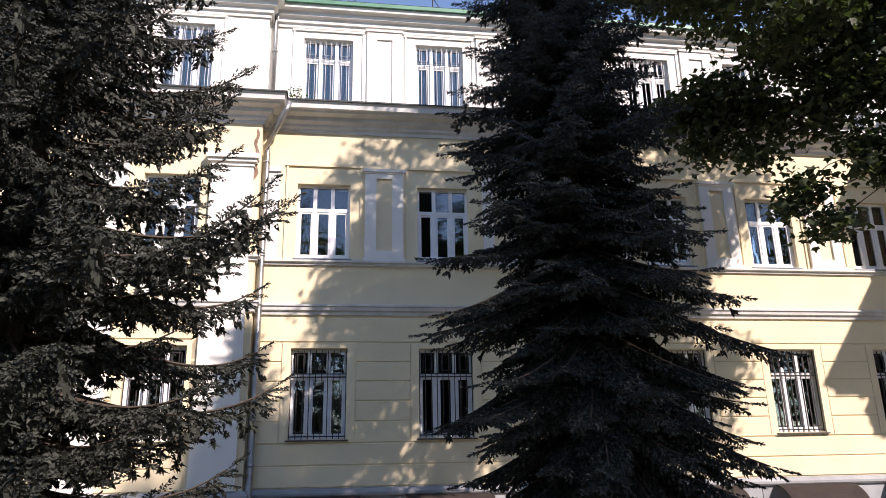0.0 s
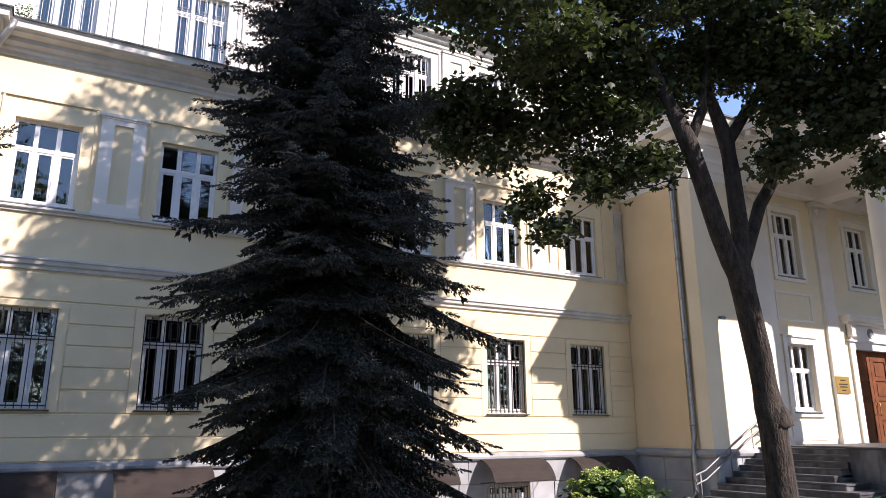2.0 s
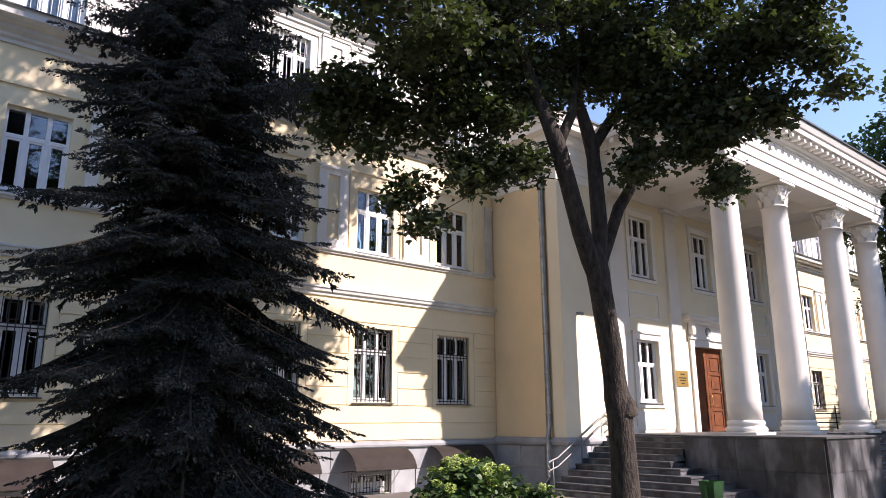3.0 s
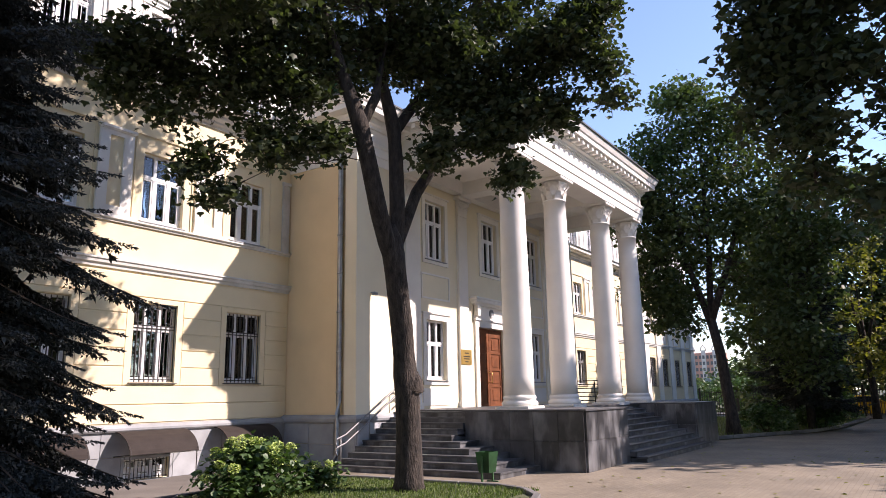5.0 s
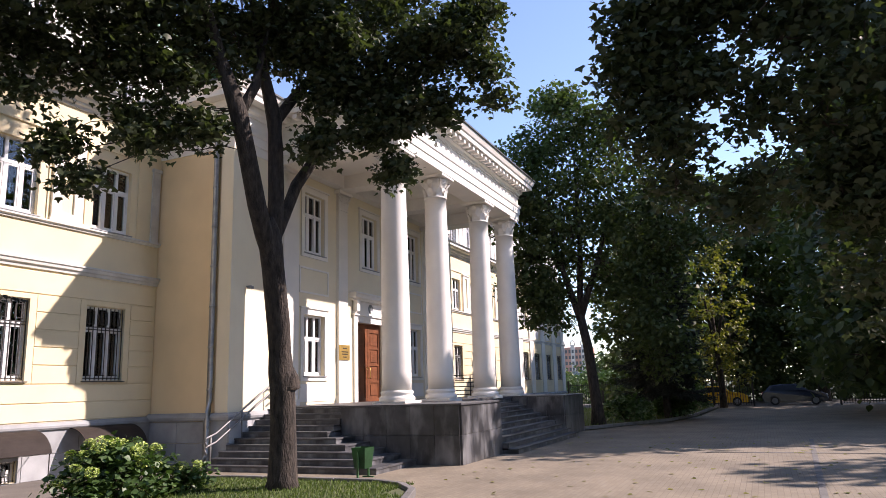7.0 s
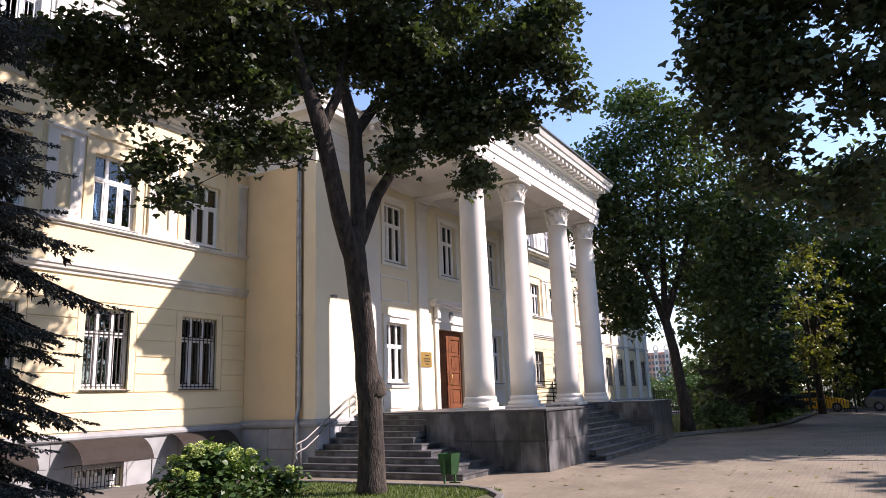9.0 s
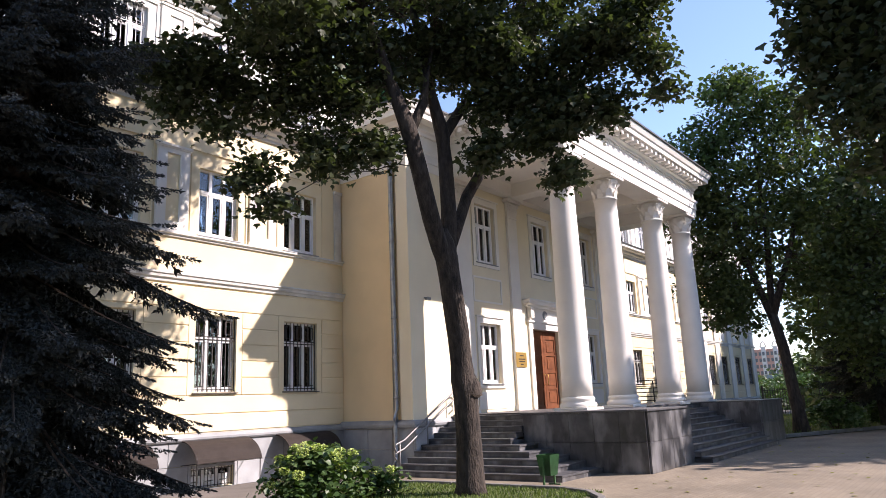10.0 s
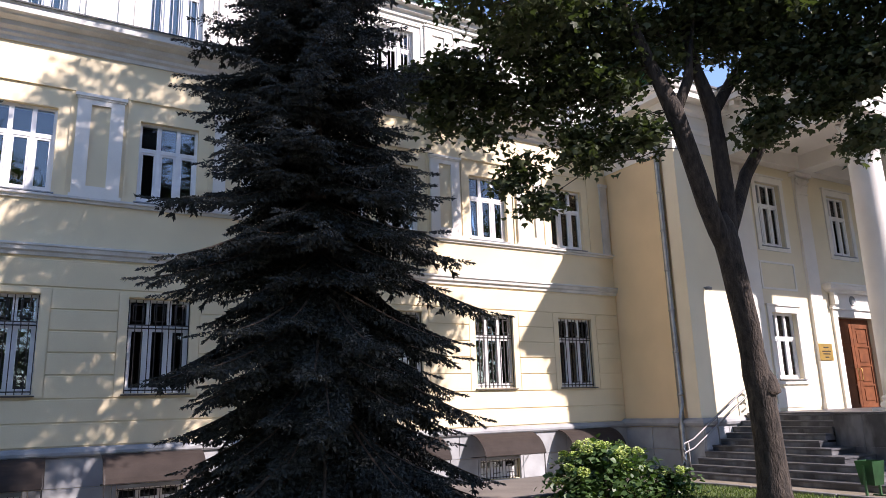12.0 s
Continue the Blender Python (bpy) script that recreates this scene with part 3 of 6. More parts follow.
# ---- windows ----
def window_meshes(w, h, tr=0.70, mull=2, sill_mat=None):
    a = w / 2
    fr = bmesh.new()
    xs = [-a, *[-a + w * (i + 1) / (mull + 1) for i in range(mull)], a]
    cells = []
    for i, (p, q) in enumerate(zip(xs, xs[1:])):
        p, q = p + (0.06 if i == 0 else 0.045), q - (0.06 if i == mull else 0.045)
        cells.append((p, q))
    wall_sheet(fr, -a, a, 0, h, 0.12, 0.08, [(p, q, z0, z1) for p, q in cells for z0, z1 in ((0.07, tr * h - 0.045), (tr * h + 0.045, h - 0.06))])
    bmesh.ops.remove_doubles(fr, verts=fr.verts[:], dist=0.0005)
    frame_me = finish(fr, "frame", M_FRAME)
    sashes = []
    for p, q in cells:
        bm = bmesh.new()
        wall_sheet(bm, p, q, 0.07, tr * h - 0.045, 0.135, 0.05, [(p + 0.045, q - 0.045, 0.12, tr * h - 0.09)])
        bmesh.ops.remove_doubles(bm, verts=bm.verts[:], dist=0.0005)
        sashes.append(finish(bm, "sash", M_FRAME))
    panes = []
    for p, q in zip(xs, xs[1:]):
        for z0, z1 in ((0.02, tr * h), (tr * h, h - 0.02)):
            bm = bmesh.new()
            quad_box(bm, p + 0.01, q - 0.01, 0.162, 0.168, z0, z1)
            panes.append(finish(bm, "pane", M_GLASS))
    sill = bmesh.new()
    v = quad_box(sill, -a - 0.05, a + 0.05, -0.09, 0.14, -0.045, 0.0)
    for i in (4, 5):
        v[i].co.z -= 0.02
    return frame_me, sashes, panes, finish(sill, "sill", sill_mat or M_SILL)


def bars(rows, mat, r=0.008):
    bm = bmesh.new()
    for p, q in rows:
        tube(bm, [p, q], r, 4)
    return finish(bm, "grille", mat)


def grille(w, h, y, mat, r=0.009):
    a, rows = w / 2 - 0.02, []
    for z in (0.06, 0.70 * h + 0.04, 0.70 * h - 0.03):
        rows.append(((-a, y, z), (a, y, z)))
    for i in range(10):
        x = -a + 2 * a * i / 9
        rows.append(((x, y, 0.0), (x, y, h - 0.02)))
    for c in (-w / 3, 0, w / 3):
        s = w / 12
        z0, z1 = h * 0.76, h - 0.13
        rows += [((c - s, y, z0), (c - s, y, z1)), ((c + s, y, z0), (c + s, y, z1)), ((c - s, y, z1), (c + s, y, z1)), ((c - s, y, z0), (c + s, y, z0)), ((c - s, y, 0.14), (c + s, y, 0.14))]
    return bars(rows, mat, r)


WIN_LOW, WIN_UP, WIN_ATTIC, WIN_PORT, WIN_PORT2 = window_meshes(W, 1.96, sill_mat=M_DARKSILL), window_meshes(W, 1.85, 0.66), window_meshes(W, 1.89), window_meshes(1.2, 1.96, 0.62), window_meshes(1.2, 2.03, 0.66)
G_LOW, G_ATTIC = grille(W, 1.96, 0.045, M_IRON, 0.013), grille(W, 1.89, 0.05, M_PALE_IRON)
WIN_BASE = window_meshes(W, 0.48, 0.5)
G_BASE = bars([((-0.6 + 0.1 * i, 0.04, 0), (-0.6 + 0.1 * i, 0.04, 0.48)) for i in range(13)] + [((-0.62, 0.04, z), (0.62, 0.04, z)) for z in (0.04, 0.44)], M_IRON, 0.009)


def folds(w, h, mat, phase=0.0):
    n = 40
    v = [(-w / 2 + w * i / n, 0.02 * math.sin(i * 1.1 + phase), z) for z in (0, h) for i in range(n + 1)]
    f = np.array([(i, i + 1, i + n + 2, i + n + 1) for i in range(n)])
    return raw_mesh("curtain", np.array(v), f, mat)


M_BLIND = material("brown_blind", (0.20, 0.14, 0.10), 0.9, vary=0.25, scale=6, fine=40)
BLIND = folds(1.1, 1.9, M_BLIND, 0.5)
CURTAIN, CURTAIN_SIDE, FLORAL = folds(1.1, 1.8, M_CURTAIN), folds(0.42, 1.8, M_CURTAIN, 1.0), folds(0.42, 1.25, M_FLORAL, 2.0)


def place_window(x, y, z, meshes, grill=None, label="", curtain=None):
    frame_me, sashes, panes, sill = meshes
    win = put_part("window", frame_me, building, (x, y, z), label or "white three-light window")
    for nm, some in (("sash", sashes), ("pane", panes)):
        for p in some:
            ob = new(nm, p)
            ob.parent = win
    ob = new("sill", sill)
    ob.parent = win
    if grill:
        ob = new("grille", grill)
        ob.parent = win
    for me, dx in curtain or ():
        ob = new("curtain", me)
        ob.parent = win
        ob.matrix_basis = pose(dx, 0.24, 0.03)


for right in (False, True):
    for k, c in enumerate(WING):
        x = side(c, right)
        place_window(x, 0, 2.37, WIN_LOW, G_LOW, "white window behind a dark iron grille", ((BLIND, 0.0),) if k in (3, 4, 5) else ())
        cur = {0: ((FLORAL, -0.40),), 3: ((CURTAIN_SIDE, 0.4),), 5: ((CURTAIN_SIDE, -0.38),)}.get(k, ())
        place_window(x, 0, 6.45, WIN_UP, None, "white three-light window reflecting sky and trees", cur)
        place_window(x, 0.12, 10.47, WIN_ATTIC, G_ATTIC, "white attic window behind a pale grille", ((CURTAIN, 0.0),))
        place_window(x, 0, 0.04, WIN_BASE, G_BASE, "low barred basement window")
    for c in PAV:
        x = side(c, right)
        place_window(x, PY, 2.37, WIN_LOW, G_LOW, "white window behind a dark iron grille")
        place_window(x, PY, 6.45, WIN_UP)
        place_window(x, PY + 0.12, 10.47, WIN_ATTIC, G_ATTIC, "white attic window behind a pale grille", ((CURTAIN, 0.0),))
for c in (-3.72, 0, 3.72):
    place_window(XM + c, BF, 6.45, WIN_PORT2)
    if c:
        place_window(XM + c, BF, 2.42, WIN_PORT, None, "", ((CURTAIN, 0.0),))


# ---- plinth slabs, basement awnings, downpipes ----
slab_cache = {}


def slab(x0, x1, z0, z1, y, mat=M_PLINTH, name="slab", turn=0.0):
    w, h = round(x1 - x0, 3), round(z1 - z0, 3)
    key = (w, h, mat.name)
    if key not in slab_cache:
        slab_cache[key] = finish(boxes((0.006, w - 0.006, -0.05, 0.01, 0.005, h - 0.005)), name, mat, 0.005)
    return put_part(name, slab_cache[key], building, (x0, y, z0), turn=turn)


for right in (False, True):
    for x0, x1, y in ((-0.15, 17.38, 0.0), (-13.1, -0.15, PY)):
        n = round((x1 - x0) / 1.15)
        cuts = [x0 + (x1 - x0) * i / n for i in range(n + 1)]
        for a, b in zip(cuts, cuts[1:]):
            slab(*span(a, b, right), 0.60, 1.18, y)
        if y == 0:
            ed = [x0, *[e for c in WING for e in (c - 0.72, c + 0.72)], x1]
            for a, b in zip(ed[::2], ed[1::2]):
                slab(*span(a, b, right), 0.012, 0.60, y)
            for c in WING:
                for a, b, z0, z1 in ((c - 0.72, c - 0.625, 0.012, 0.60), (c + 0.625, c + 0.72, 0.012, 0.60), (c - 0.625, c + 0.625, 0.515, 0.60)):
                    slab(*span(a, b, right), z0, z1, y, name="jamb")
        else:
            for a, b in zip(cuts, cuts[1:]):
                slab(*span(a, b, right), 0.012, 0.60, y)
for x in (17.4,):
    for y in (0.0, -1.05, -2.1):
        for z0, z1 in ((0.0, 0.6), (0.6, 1.19)):
            ob = slab(0, 1.05 if y > -2 else 0.80, z0, z1, 0)
            ob.matrix_basis = pose(17.4, y, z0, 0, 0, -90)
slab(17.35, 18.3, 0.0, 0.6, BF - 0.06)
slab(17.35, 18.3, 0.6, 1.19, BF - 0.06)
slab(18.3, 19.3, 0.6, 1.19, BF - 0.06)
part("corner_plinth", boxes((17.33, 19.3, BF - 0.058, BF, 0, 1.2), (17.34, 17.4, BF, BF + 0.5, 0, 1.2)), M_PLINTH, building)


def awning_meshes():
    w = 0.95
    sheet_bm, struts = bmesh.new(), []
    n = 9
    arc = [(-0.72 * math.sin(i / n * 1.35), 1.2 - 0.52 * (1 - math.cos(i / n * 1.35)) / (1 - math.cos(1.35))) for i in range(n + 1)]
    rings = []
    for y, z in arc:
        rings.append([sheet_bm.verts.new(p) for p in ((-w, y, z), (w, y, z), (w, y + 0.004, z - 0.012), (-w, y + 0.004, z - 0.012))])
    for r0, r1 in zip(rings, rings[1:]):
        for k in range(4):
            sheet_bm.faces.new((r0[k], r0[(k + 1) % 4], r1[(k + 1) % 4], r1[k]))
    sheet_bm.faces.new(rings[-1])
    sheet_bm.faces.new(rings[0])
    for x in (-w + 0.03, w - 0.03):
        strut = bmesh.new()
        struts.append(strut)
        tube(strut, [(x, y, z - 0.02) for y, z in arc], 0.014, 5)
        tube(strut, [(x, 0.0, 0.62), (x, -0.68, 0.68)], 0.012, 5)
        tube(strut, [(x, -0.66, 0.66), (x, -0.66, 0.0)], 0.014, 5)
    return finish(sheet_bm, "sheet", M_BROWN), *[finish(b, "strut", M_IRON) for b in struts]


AW_SHEET, AW_STRUT, AW_STRUT_B = awning_meshes()
for right in (False, True):
    for c in WING:
        aw = thing("awning", (side(c, right), -0.062, 0.0), "curved brown sheet-metal awning over a basement window", "awning", "basement awnings")
        for nm, me in (("sheet", AW_SHEET), ("strut", AW_STRUT), ("strut", AW_STRUT_B)):
            ob = new(nm, me)
            ob.parent = aw


def downpipe(points, label, r=0.08):
    root = thing("downpipe", points[-1], label, "downpipe", "downpipes")
    bm = bmesh.new()
    tube(bm, points, r, 10)
    part("pipe", bm, M_ZINC, root)
    top, low = max(zip(points, points[1:]), key=lambda q: q[0][2] - q[1][2])
    zs = np.arange(low[2] + 0.3, top[2], 1.15)
    for z in zs:
        f = (z - low[2]) / max(0.1, top[2] - low[2])
        bm = bmesh.new()
        c = [low[i] + (top[i] - low[i]) * f for i in range(2)]
        tube(bm, [(*c, z - 0.025), (*c, z + 0.025)], r + 0.012, 10)
        part("clamp", bm, M_ZINC, root)


downpipe([(17.32, -2.24, 10.0), (17.30, -2.24, 9.4), (17.30, -2.24, 1.75), (17.20, -2.30, 1.45), (17.15, -2.30, 1.25), (17.14, -2.30, 0.35), (17.02, -2.32, 0.12)], "tall zinc downpipe on the shaded side wall")
downpipe([(2 * XM - 17.32, -2.24, 10.0), (2 * XM - 17.30, -2.24, 9.4), (2 * XM - 17.30, -2.24, 1.75), (2 * XM - 17.2, -2.3, 1.45), (2 * XM - 17.15, -2.3, 1.25), (2 * XM - 17.14, -2.3, 0.35)], "tall zinc downpipe on the far side wall")
for right in (False, True):
    downpipe([(side(0.45, right), -0.60, 10.12), (side(0.40, right), -0.6, 9.9), (side(0.0, right), -0.14, 9.35), (side(-0.04, right), -0.14, 9.0), (side(-0.04, right), -0.14, 1.55), (side(-0.04, right), -0.26, 1.3), (side(-0.04, right), -0.26, 0.2)], "grey zinc downpipe in the angle of the facade")
    downpipe([(side(0.02, right), -0.28, 13.1), (side(0.0, right), 0.0, 12.8), (side(0.0, right), 0.02, 12.7), (side(0.0, right), 0.02, 10.4)], "short grey downpipe on the attic storey", 0.055)

# block corner strips (antae)
for right in (False, True):
    part("corner_pilaster", boxes((*span(17.33, 17.4, right), BF - 0.05, -2.42, 1.42, 9.0), (*span(17.402, 17.95, right), BF - 0.048, BF, 1.42, 9.0)), M_CREAM, building, "cream corner pilaster")

# ---- portico ----
ENTAB = [(17.36, 0.1), (17.36, BF - 0.03), (19.45, BF - 0.03), (19.45, -7.1), (2 * XM - 19.45, -7.1), (2 * XM - 19.45, BF - 0.03), (2 * XM - 17.36, BF - 0.03), (2 * XM - 17.36, 0.1)]
moulding("architrave", ENTAB, [(-0.85, 9.0), (0.0, 9.0), (0.0, 9.28), (0.035, 9.28), (0.035, 9.55), (0.07, 9.57), (0.10, 9.66), (0.0, 9.68), (-0.85, 9.68)], M_WHITE, "white stepped architrave")
moulding("frieze", ENTAB, [(-0.85, 9.68), (-0.01, 9.68), (-0.01, 10.12), (-0.85, 10.12)], M_WHITE)
moulding("bed_moulding", ENTAB, [(-0.85, 10.12), (0.05, 10.12), (0.07, 10.20), (0.16, 10.24), (0.16, 10.44), (-0.85, 10.44)], M_WHITE)
moulding("portico_cornice", ENTAB, [(-0.85, 10.44), (0.50, 10.44), (0.50, 10.60), (0.55, 10.63), (0.62, 10.78), (0.62, 10.84), (-0.85, 10.90)], M_WHITE, "projecting white cornice")
moulding("portico_flashing", ENTAB, [(-0.85, 10.902), (0.62, 10.845), (0.66, 10.82), (0.67, 10.82), (0.67, 10.88), (-0.85, 10.935)], M_DARKROOF)
ME_DENT = finish(boxes((-0.085, 0.085, -0.27, 0.0, 0.0, 0.15)), "dentil", M_WHITE, 0.008)
ME_SMALL = finish(boxes((-0.03, 0.03, -0.035, 0.0, 0.0, 0.07)), "small_dentil", M_WHITE)
for i in range(28):
    put_part("dentil", ME_DENT, building, (19.6 + i * (11.2 / 27), -7.26, 10.27))
for i in range(60):
    put_part("small_dentil", ME_SMALL, building, (19.5 + i * (11.4 / 59), -7.1, 10.0))
for i in range(10):
    for s, t in ((19.45 - 0.16, -90), (2 * XM - 19.45 + 0.16, 90)):
        put_part("dentil", ME_DENT, building, (s, -7.0 + i * 0.41, 10.27), turn=t)
# ceiling of the portico, with cross beams
part("portico_ceiling", boxes((20.25, 2 * XM - 20.25, -6.3, BF - 0.02, 9.5, 9.66)), M_WHITE, building, "white coffered portico ceiling")
for dx in (-2.03, 2.03):
    part("beam", boxes((XM + dx - 0.32, XM + dx + 0.32, -6.27, BF - 0.02, 9.02, 9.52)), M_WHITE, building)
part("beam", boxes((20.28, 2 * XM - 20.28, BF - 0.35, BF - 0.01, 9.05, 9.53)), M_WHITE, building)


def column(x, y):
    root = thing("column", (x, y, 1.46), "tall white smooth column with a leafy capital", "column", "portico columns")
    bm = boxes((x - 0.52, x + 0.52, y - 0.52, y + 0.52, 1.46, 1.57))
    part("base_slab", bm, M_WHITE, root, bevel=0.01)
    bm = bmesh.new()
    lathe(bm, [(0.50, 1.57), (0.52, 1.61), (0.52, 1.66), (0.49, 1.70), (0.45, 1.72), (0.45, 1.75), (0.475, 1.78), (0.475, 1.82), (0.45, 1.85), (0.43, 1.87)], x, y)
    part("base", bm, M_WHITE, root)
    bm = bmesh.new()
    prof = []
    for i in range(13):
        f = i / 12
        prof.append((0.425 - 0.06 * f ** 1.7, 1.87 + 6.33 * f))
    prof += [(0.385, 8.20), (0.395, 8.23), (0.385, 8.26), (0.355, 8.27)]
    lathe(bm, prof, x, y, 40)
    part("shaft", bm, M_WHITE, root)
    capital(root, x, y, 8.27, 0.355)


def capital(root, x, y, z, r, half=None):
    bm = bmesh.new()
    lathe(bm, [(r - 0.02, z), (r - 0.03, z + 0.35), (r, z + 0.5), (r + 0.06, z + 0.6), (r + 0.02, z + 0.62)], x, y, 24)
    part("bell", bm, M_WHITE, root)
    bm = bmesh.new()
    for row, (n, z0, h, out, off) in enumerate(((8, 0.0, 0.27, 0.07, 0.0), (8, 0.15, 0.31, 0.09, 0.39), (8, 0.36, 0.20, 0.10, 0.0))):
        for k in range(n):
            a = off + k * 2 * math.pi / n
            pts = [(r + 0.015, z0), (r + 0.03, z0 + h * 0.45), (r + 0.035 + out * 0.5, z0 + h * 0.85), (r + 0.03 + out, z0 + h), (r + out, z0 + h * 0.82)]
            ring = []
            for i, (rr, zz) in enumerate(pts):
                wd = 0.095 * (1.0, 1.15, 1.0, 0.65, 0.25)[i]
                c, s = math.cos(a), math.sin(a)
                ring.append([bm.verts.new((x + rr * c - w_ * s, y + rr * s + w_ * c, z + zz - abs(w_) * 0.25)) for w_ in (-wd, 0.0, wd)])
            for p, q in zip(ring, ring[1:]):
                for i in (0, 1):
                    bm.faces.new((p[i], p[i + 1], q[i + 1], q[i]))
    part("leaves", bm, M_WHITE, root)
    bm = bmesh.new()
    for k in range(4):
        a = math.pi / 4 + k * math.pi / 2
        c, s = math.cos(a), math.sin(a)
        spiral = []
        for i in range(12):
            t = i / 11 * 2.4 * math.pi
            q = 0.07 * (1 - i / 15)
            spiral.append((x + (r + 0.12 + q * math.cos(t)) * c, y + (r + 0.12 + q * math.cos(t)) * s, z + 0.52 + q * math.sin(t)))
        tube(bm, [(x + r * c, y + r * s, z + 0.3), *spiral], 0.026, 5)
    part("volute", bm, M_WHITE, root)
    bm = boxes((x - r - 0.15, x + r + 0.15, y - r - 0.15, y + r + 0.15, z + 0.63, z + 0.73))
    part("abacus", bm, M_WHITE, root, bevel=0.015)


COLS = (XM - 5.1, XM - 2.03, XM + 2.03, XM + 5.1)
for cx in COLS:
    column(cx, -6.58)
# wall pilasters behind the columns, with flat capitals
for cx, w in zip(COLS, (0.40, 0.30, 0.30, 0.40)):
    pl = thing("wall_pilaster", (cx, BF - 0.1, 1.46), "white flat pilaster with a carved capital", "pilaster", "portico pilasters")
    part("shaft", boxes((cx - w, cx + w, BF - 0.10, BF - 0.002, 1.46, 8.30), (cx - w - 0.05, cx + w + 0.05, BF - 0.14, BF - 0.002, 1.46, 1.70)), M_WHITE, pl)
    bm = boxes((cx - w - 0.02, cx + w + 0.02, BF - 0.12, BF - 0.002, 8.30, 8.35), (cx - w, cx + w, BF - 0.10, BF - 0.002, 8.35, 8.88), (cx - w - 0.14, cx + w + 0.14, BF - 0.24, BF - 0.002, 8.88, 9.0))
    for row, (z0, n) in enumerate(((8.37, 3), (8.55, 2))):
        for k in range(n):
            u = cx + (k - (n - 1) / 2) * 2 * w / n
            ring = [[bm.verts.new((u + q, BF - 0.102 - o, z0 + zz)) for q in (-w / n * s, 0, w / n * s)] for o, zz, s in ((0.0, 0, 0.9), (0.03, 0.1, 0.95), (0.07, 0.2, 0.7), (0.12, 0.24, 0.4), (0.1, 0.19, 0.2))]
            for p, q in zip(ring, ring[1:]):
                for i in (0, 1):
                    bm.faces.new((p[i], p[i + 1], q[i + 1], q[i]))
    for s in (-1, 1):
        sp = []
        for i in range(12):
            t = i / 11 * 2.4 * math.pi
            q = 0.08 * (1 - i / 15)
            sp.append((cx + s * (w + 0.02 + q * math.cos(t)), BF - 0.15, 8.79 + q * math.sin(t)))
        tube(bm, [(cx + s * 0.05, BF - 0.12, 8.55), *sp], 0.024, 5)
    part("capital", bm, M_WHITE, pl)

# window surrounds, panels and door case on the front wall
for c in (-3.72, 0, 3.72):
    rows = [(6.45, 8.48)] + ([(2.42, 4.38)] if c else [])
    for z0, z1 in rows:
        x = XM + c
        bm = boxes((x - 0.78, x - 0.602, BF - 0.05, BF - 0.002, z0 - 0.16, z1 + 0.2), (x + 0.602, x + 0.78, BF - 0.05, BF - 0.002, z0 - 0.16, z1 + 0.2), (x - 0.602, x + 0.602, BF - 0.05, BF - 0.002, z1 + 0.002, z1 + 0.2), (x - 0.602, x + 0.602, BF - 0.05, BF - 0.002, z0 - 0.16, z0 - 0.05))
        quad_box(bm, x - 0.83, x + 0.83, BF - 0.09, BF - 0.002, z1 + 0.2, z1 + 0.25)
        part("window_surround", bm, M_WHITE, building)
    if c:
        x = XM + c
        part("wall_panel", boxes((x - 0.85, x - 0.79, BF - 0.035, BF - 0.002, 5.08, 5.95), (x + 0.79, x + 0.85, BF - 0.035, BF - 0.002, 5.08, 5.95), (x - 0.79, x + 0.79, BF - 0.035, BF - 0.002, 5.89, 5.95), (x - 0.79, x + 0.79, BF - 0.035, BF - 0.002, 5.08, 5.14)), M_WHITE, building)
        part("wall_panel", boxes((x - 0.8, x + 0.8, BF - 0.02, BF - 0.002, 1.6, 2.15)), M_WHITE, building)
bm = boxes((XM - 1.24, XM - 1.0, BF - 0.07, BF - 0.002, 1.46, 4.36), (XM + 1.0, XM + 1.24, BF - 0.07, BF - 0.002, 1.46, 4.36), (XM - 1.24, XM + 1.24, BF - 0.07, BF - 0.002, 4.36, 4.60), (XM - 1.3, XM + 1.3, BF - 0.12, BF - 0.002, 4.60, 4.66), (XM - 1.25, XM + 1.25, BF - 0.03, BF - 0.002, 4.66, 5.14))
for s in (-1, 1):
    quad_box(bm, XM + s * 1.15 - 0.1, XM + s * 1.15 + 0.1, BF - 0.2, BF - 0.002, 4.75, 5.14)
part("door_case", bm, M_WHITE, building, "white moulded door case")
moulding("door_cornice", [(XM - 1.3, BF), (XM - 1.3, BF - 0.1), (XM + 1.3, BF - 0.1), (XM + 1.3, BF)], [(-0.08, 5.14), (0.06, 5.14), (0.08, 5.2), (0.18, 5.24), (0.2, 5.34), (0.24, 5.37), (0.24, 5.42), (-0.08, 5.45)], M_WHITE)
bm = bmesh.new()
for i in range(24):
    a, b = i * 2 * math.pi / 24, (i + 1) * 2 * math.pi / 24
    ring = [bm.verts.new((XM + r * math.cos(t), BF - d, 4.92 + r * math.sin(t))) for t in (a, b) for r, d in ((0.17, 0.035), (0.16, 0.06), (0.13, 0.06), (0.11, 0.045), (0.001, 0.05))]
    for j in range(4):
        bm.faces.new((ring[j], ring[j + 1], ring[j + 6], ring[j + 5]))
bmesh.ops.remove_doubles(bm, verts=bm.verts[:], dist=0.0008)
part("round_emblem", bm, M_SILL, building, "small round grey emblem plate")

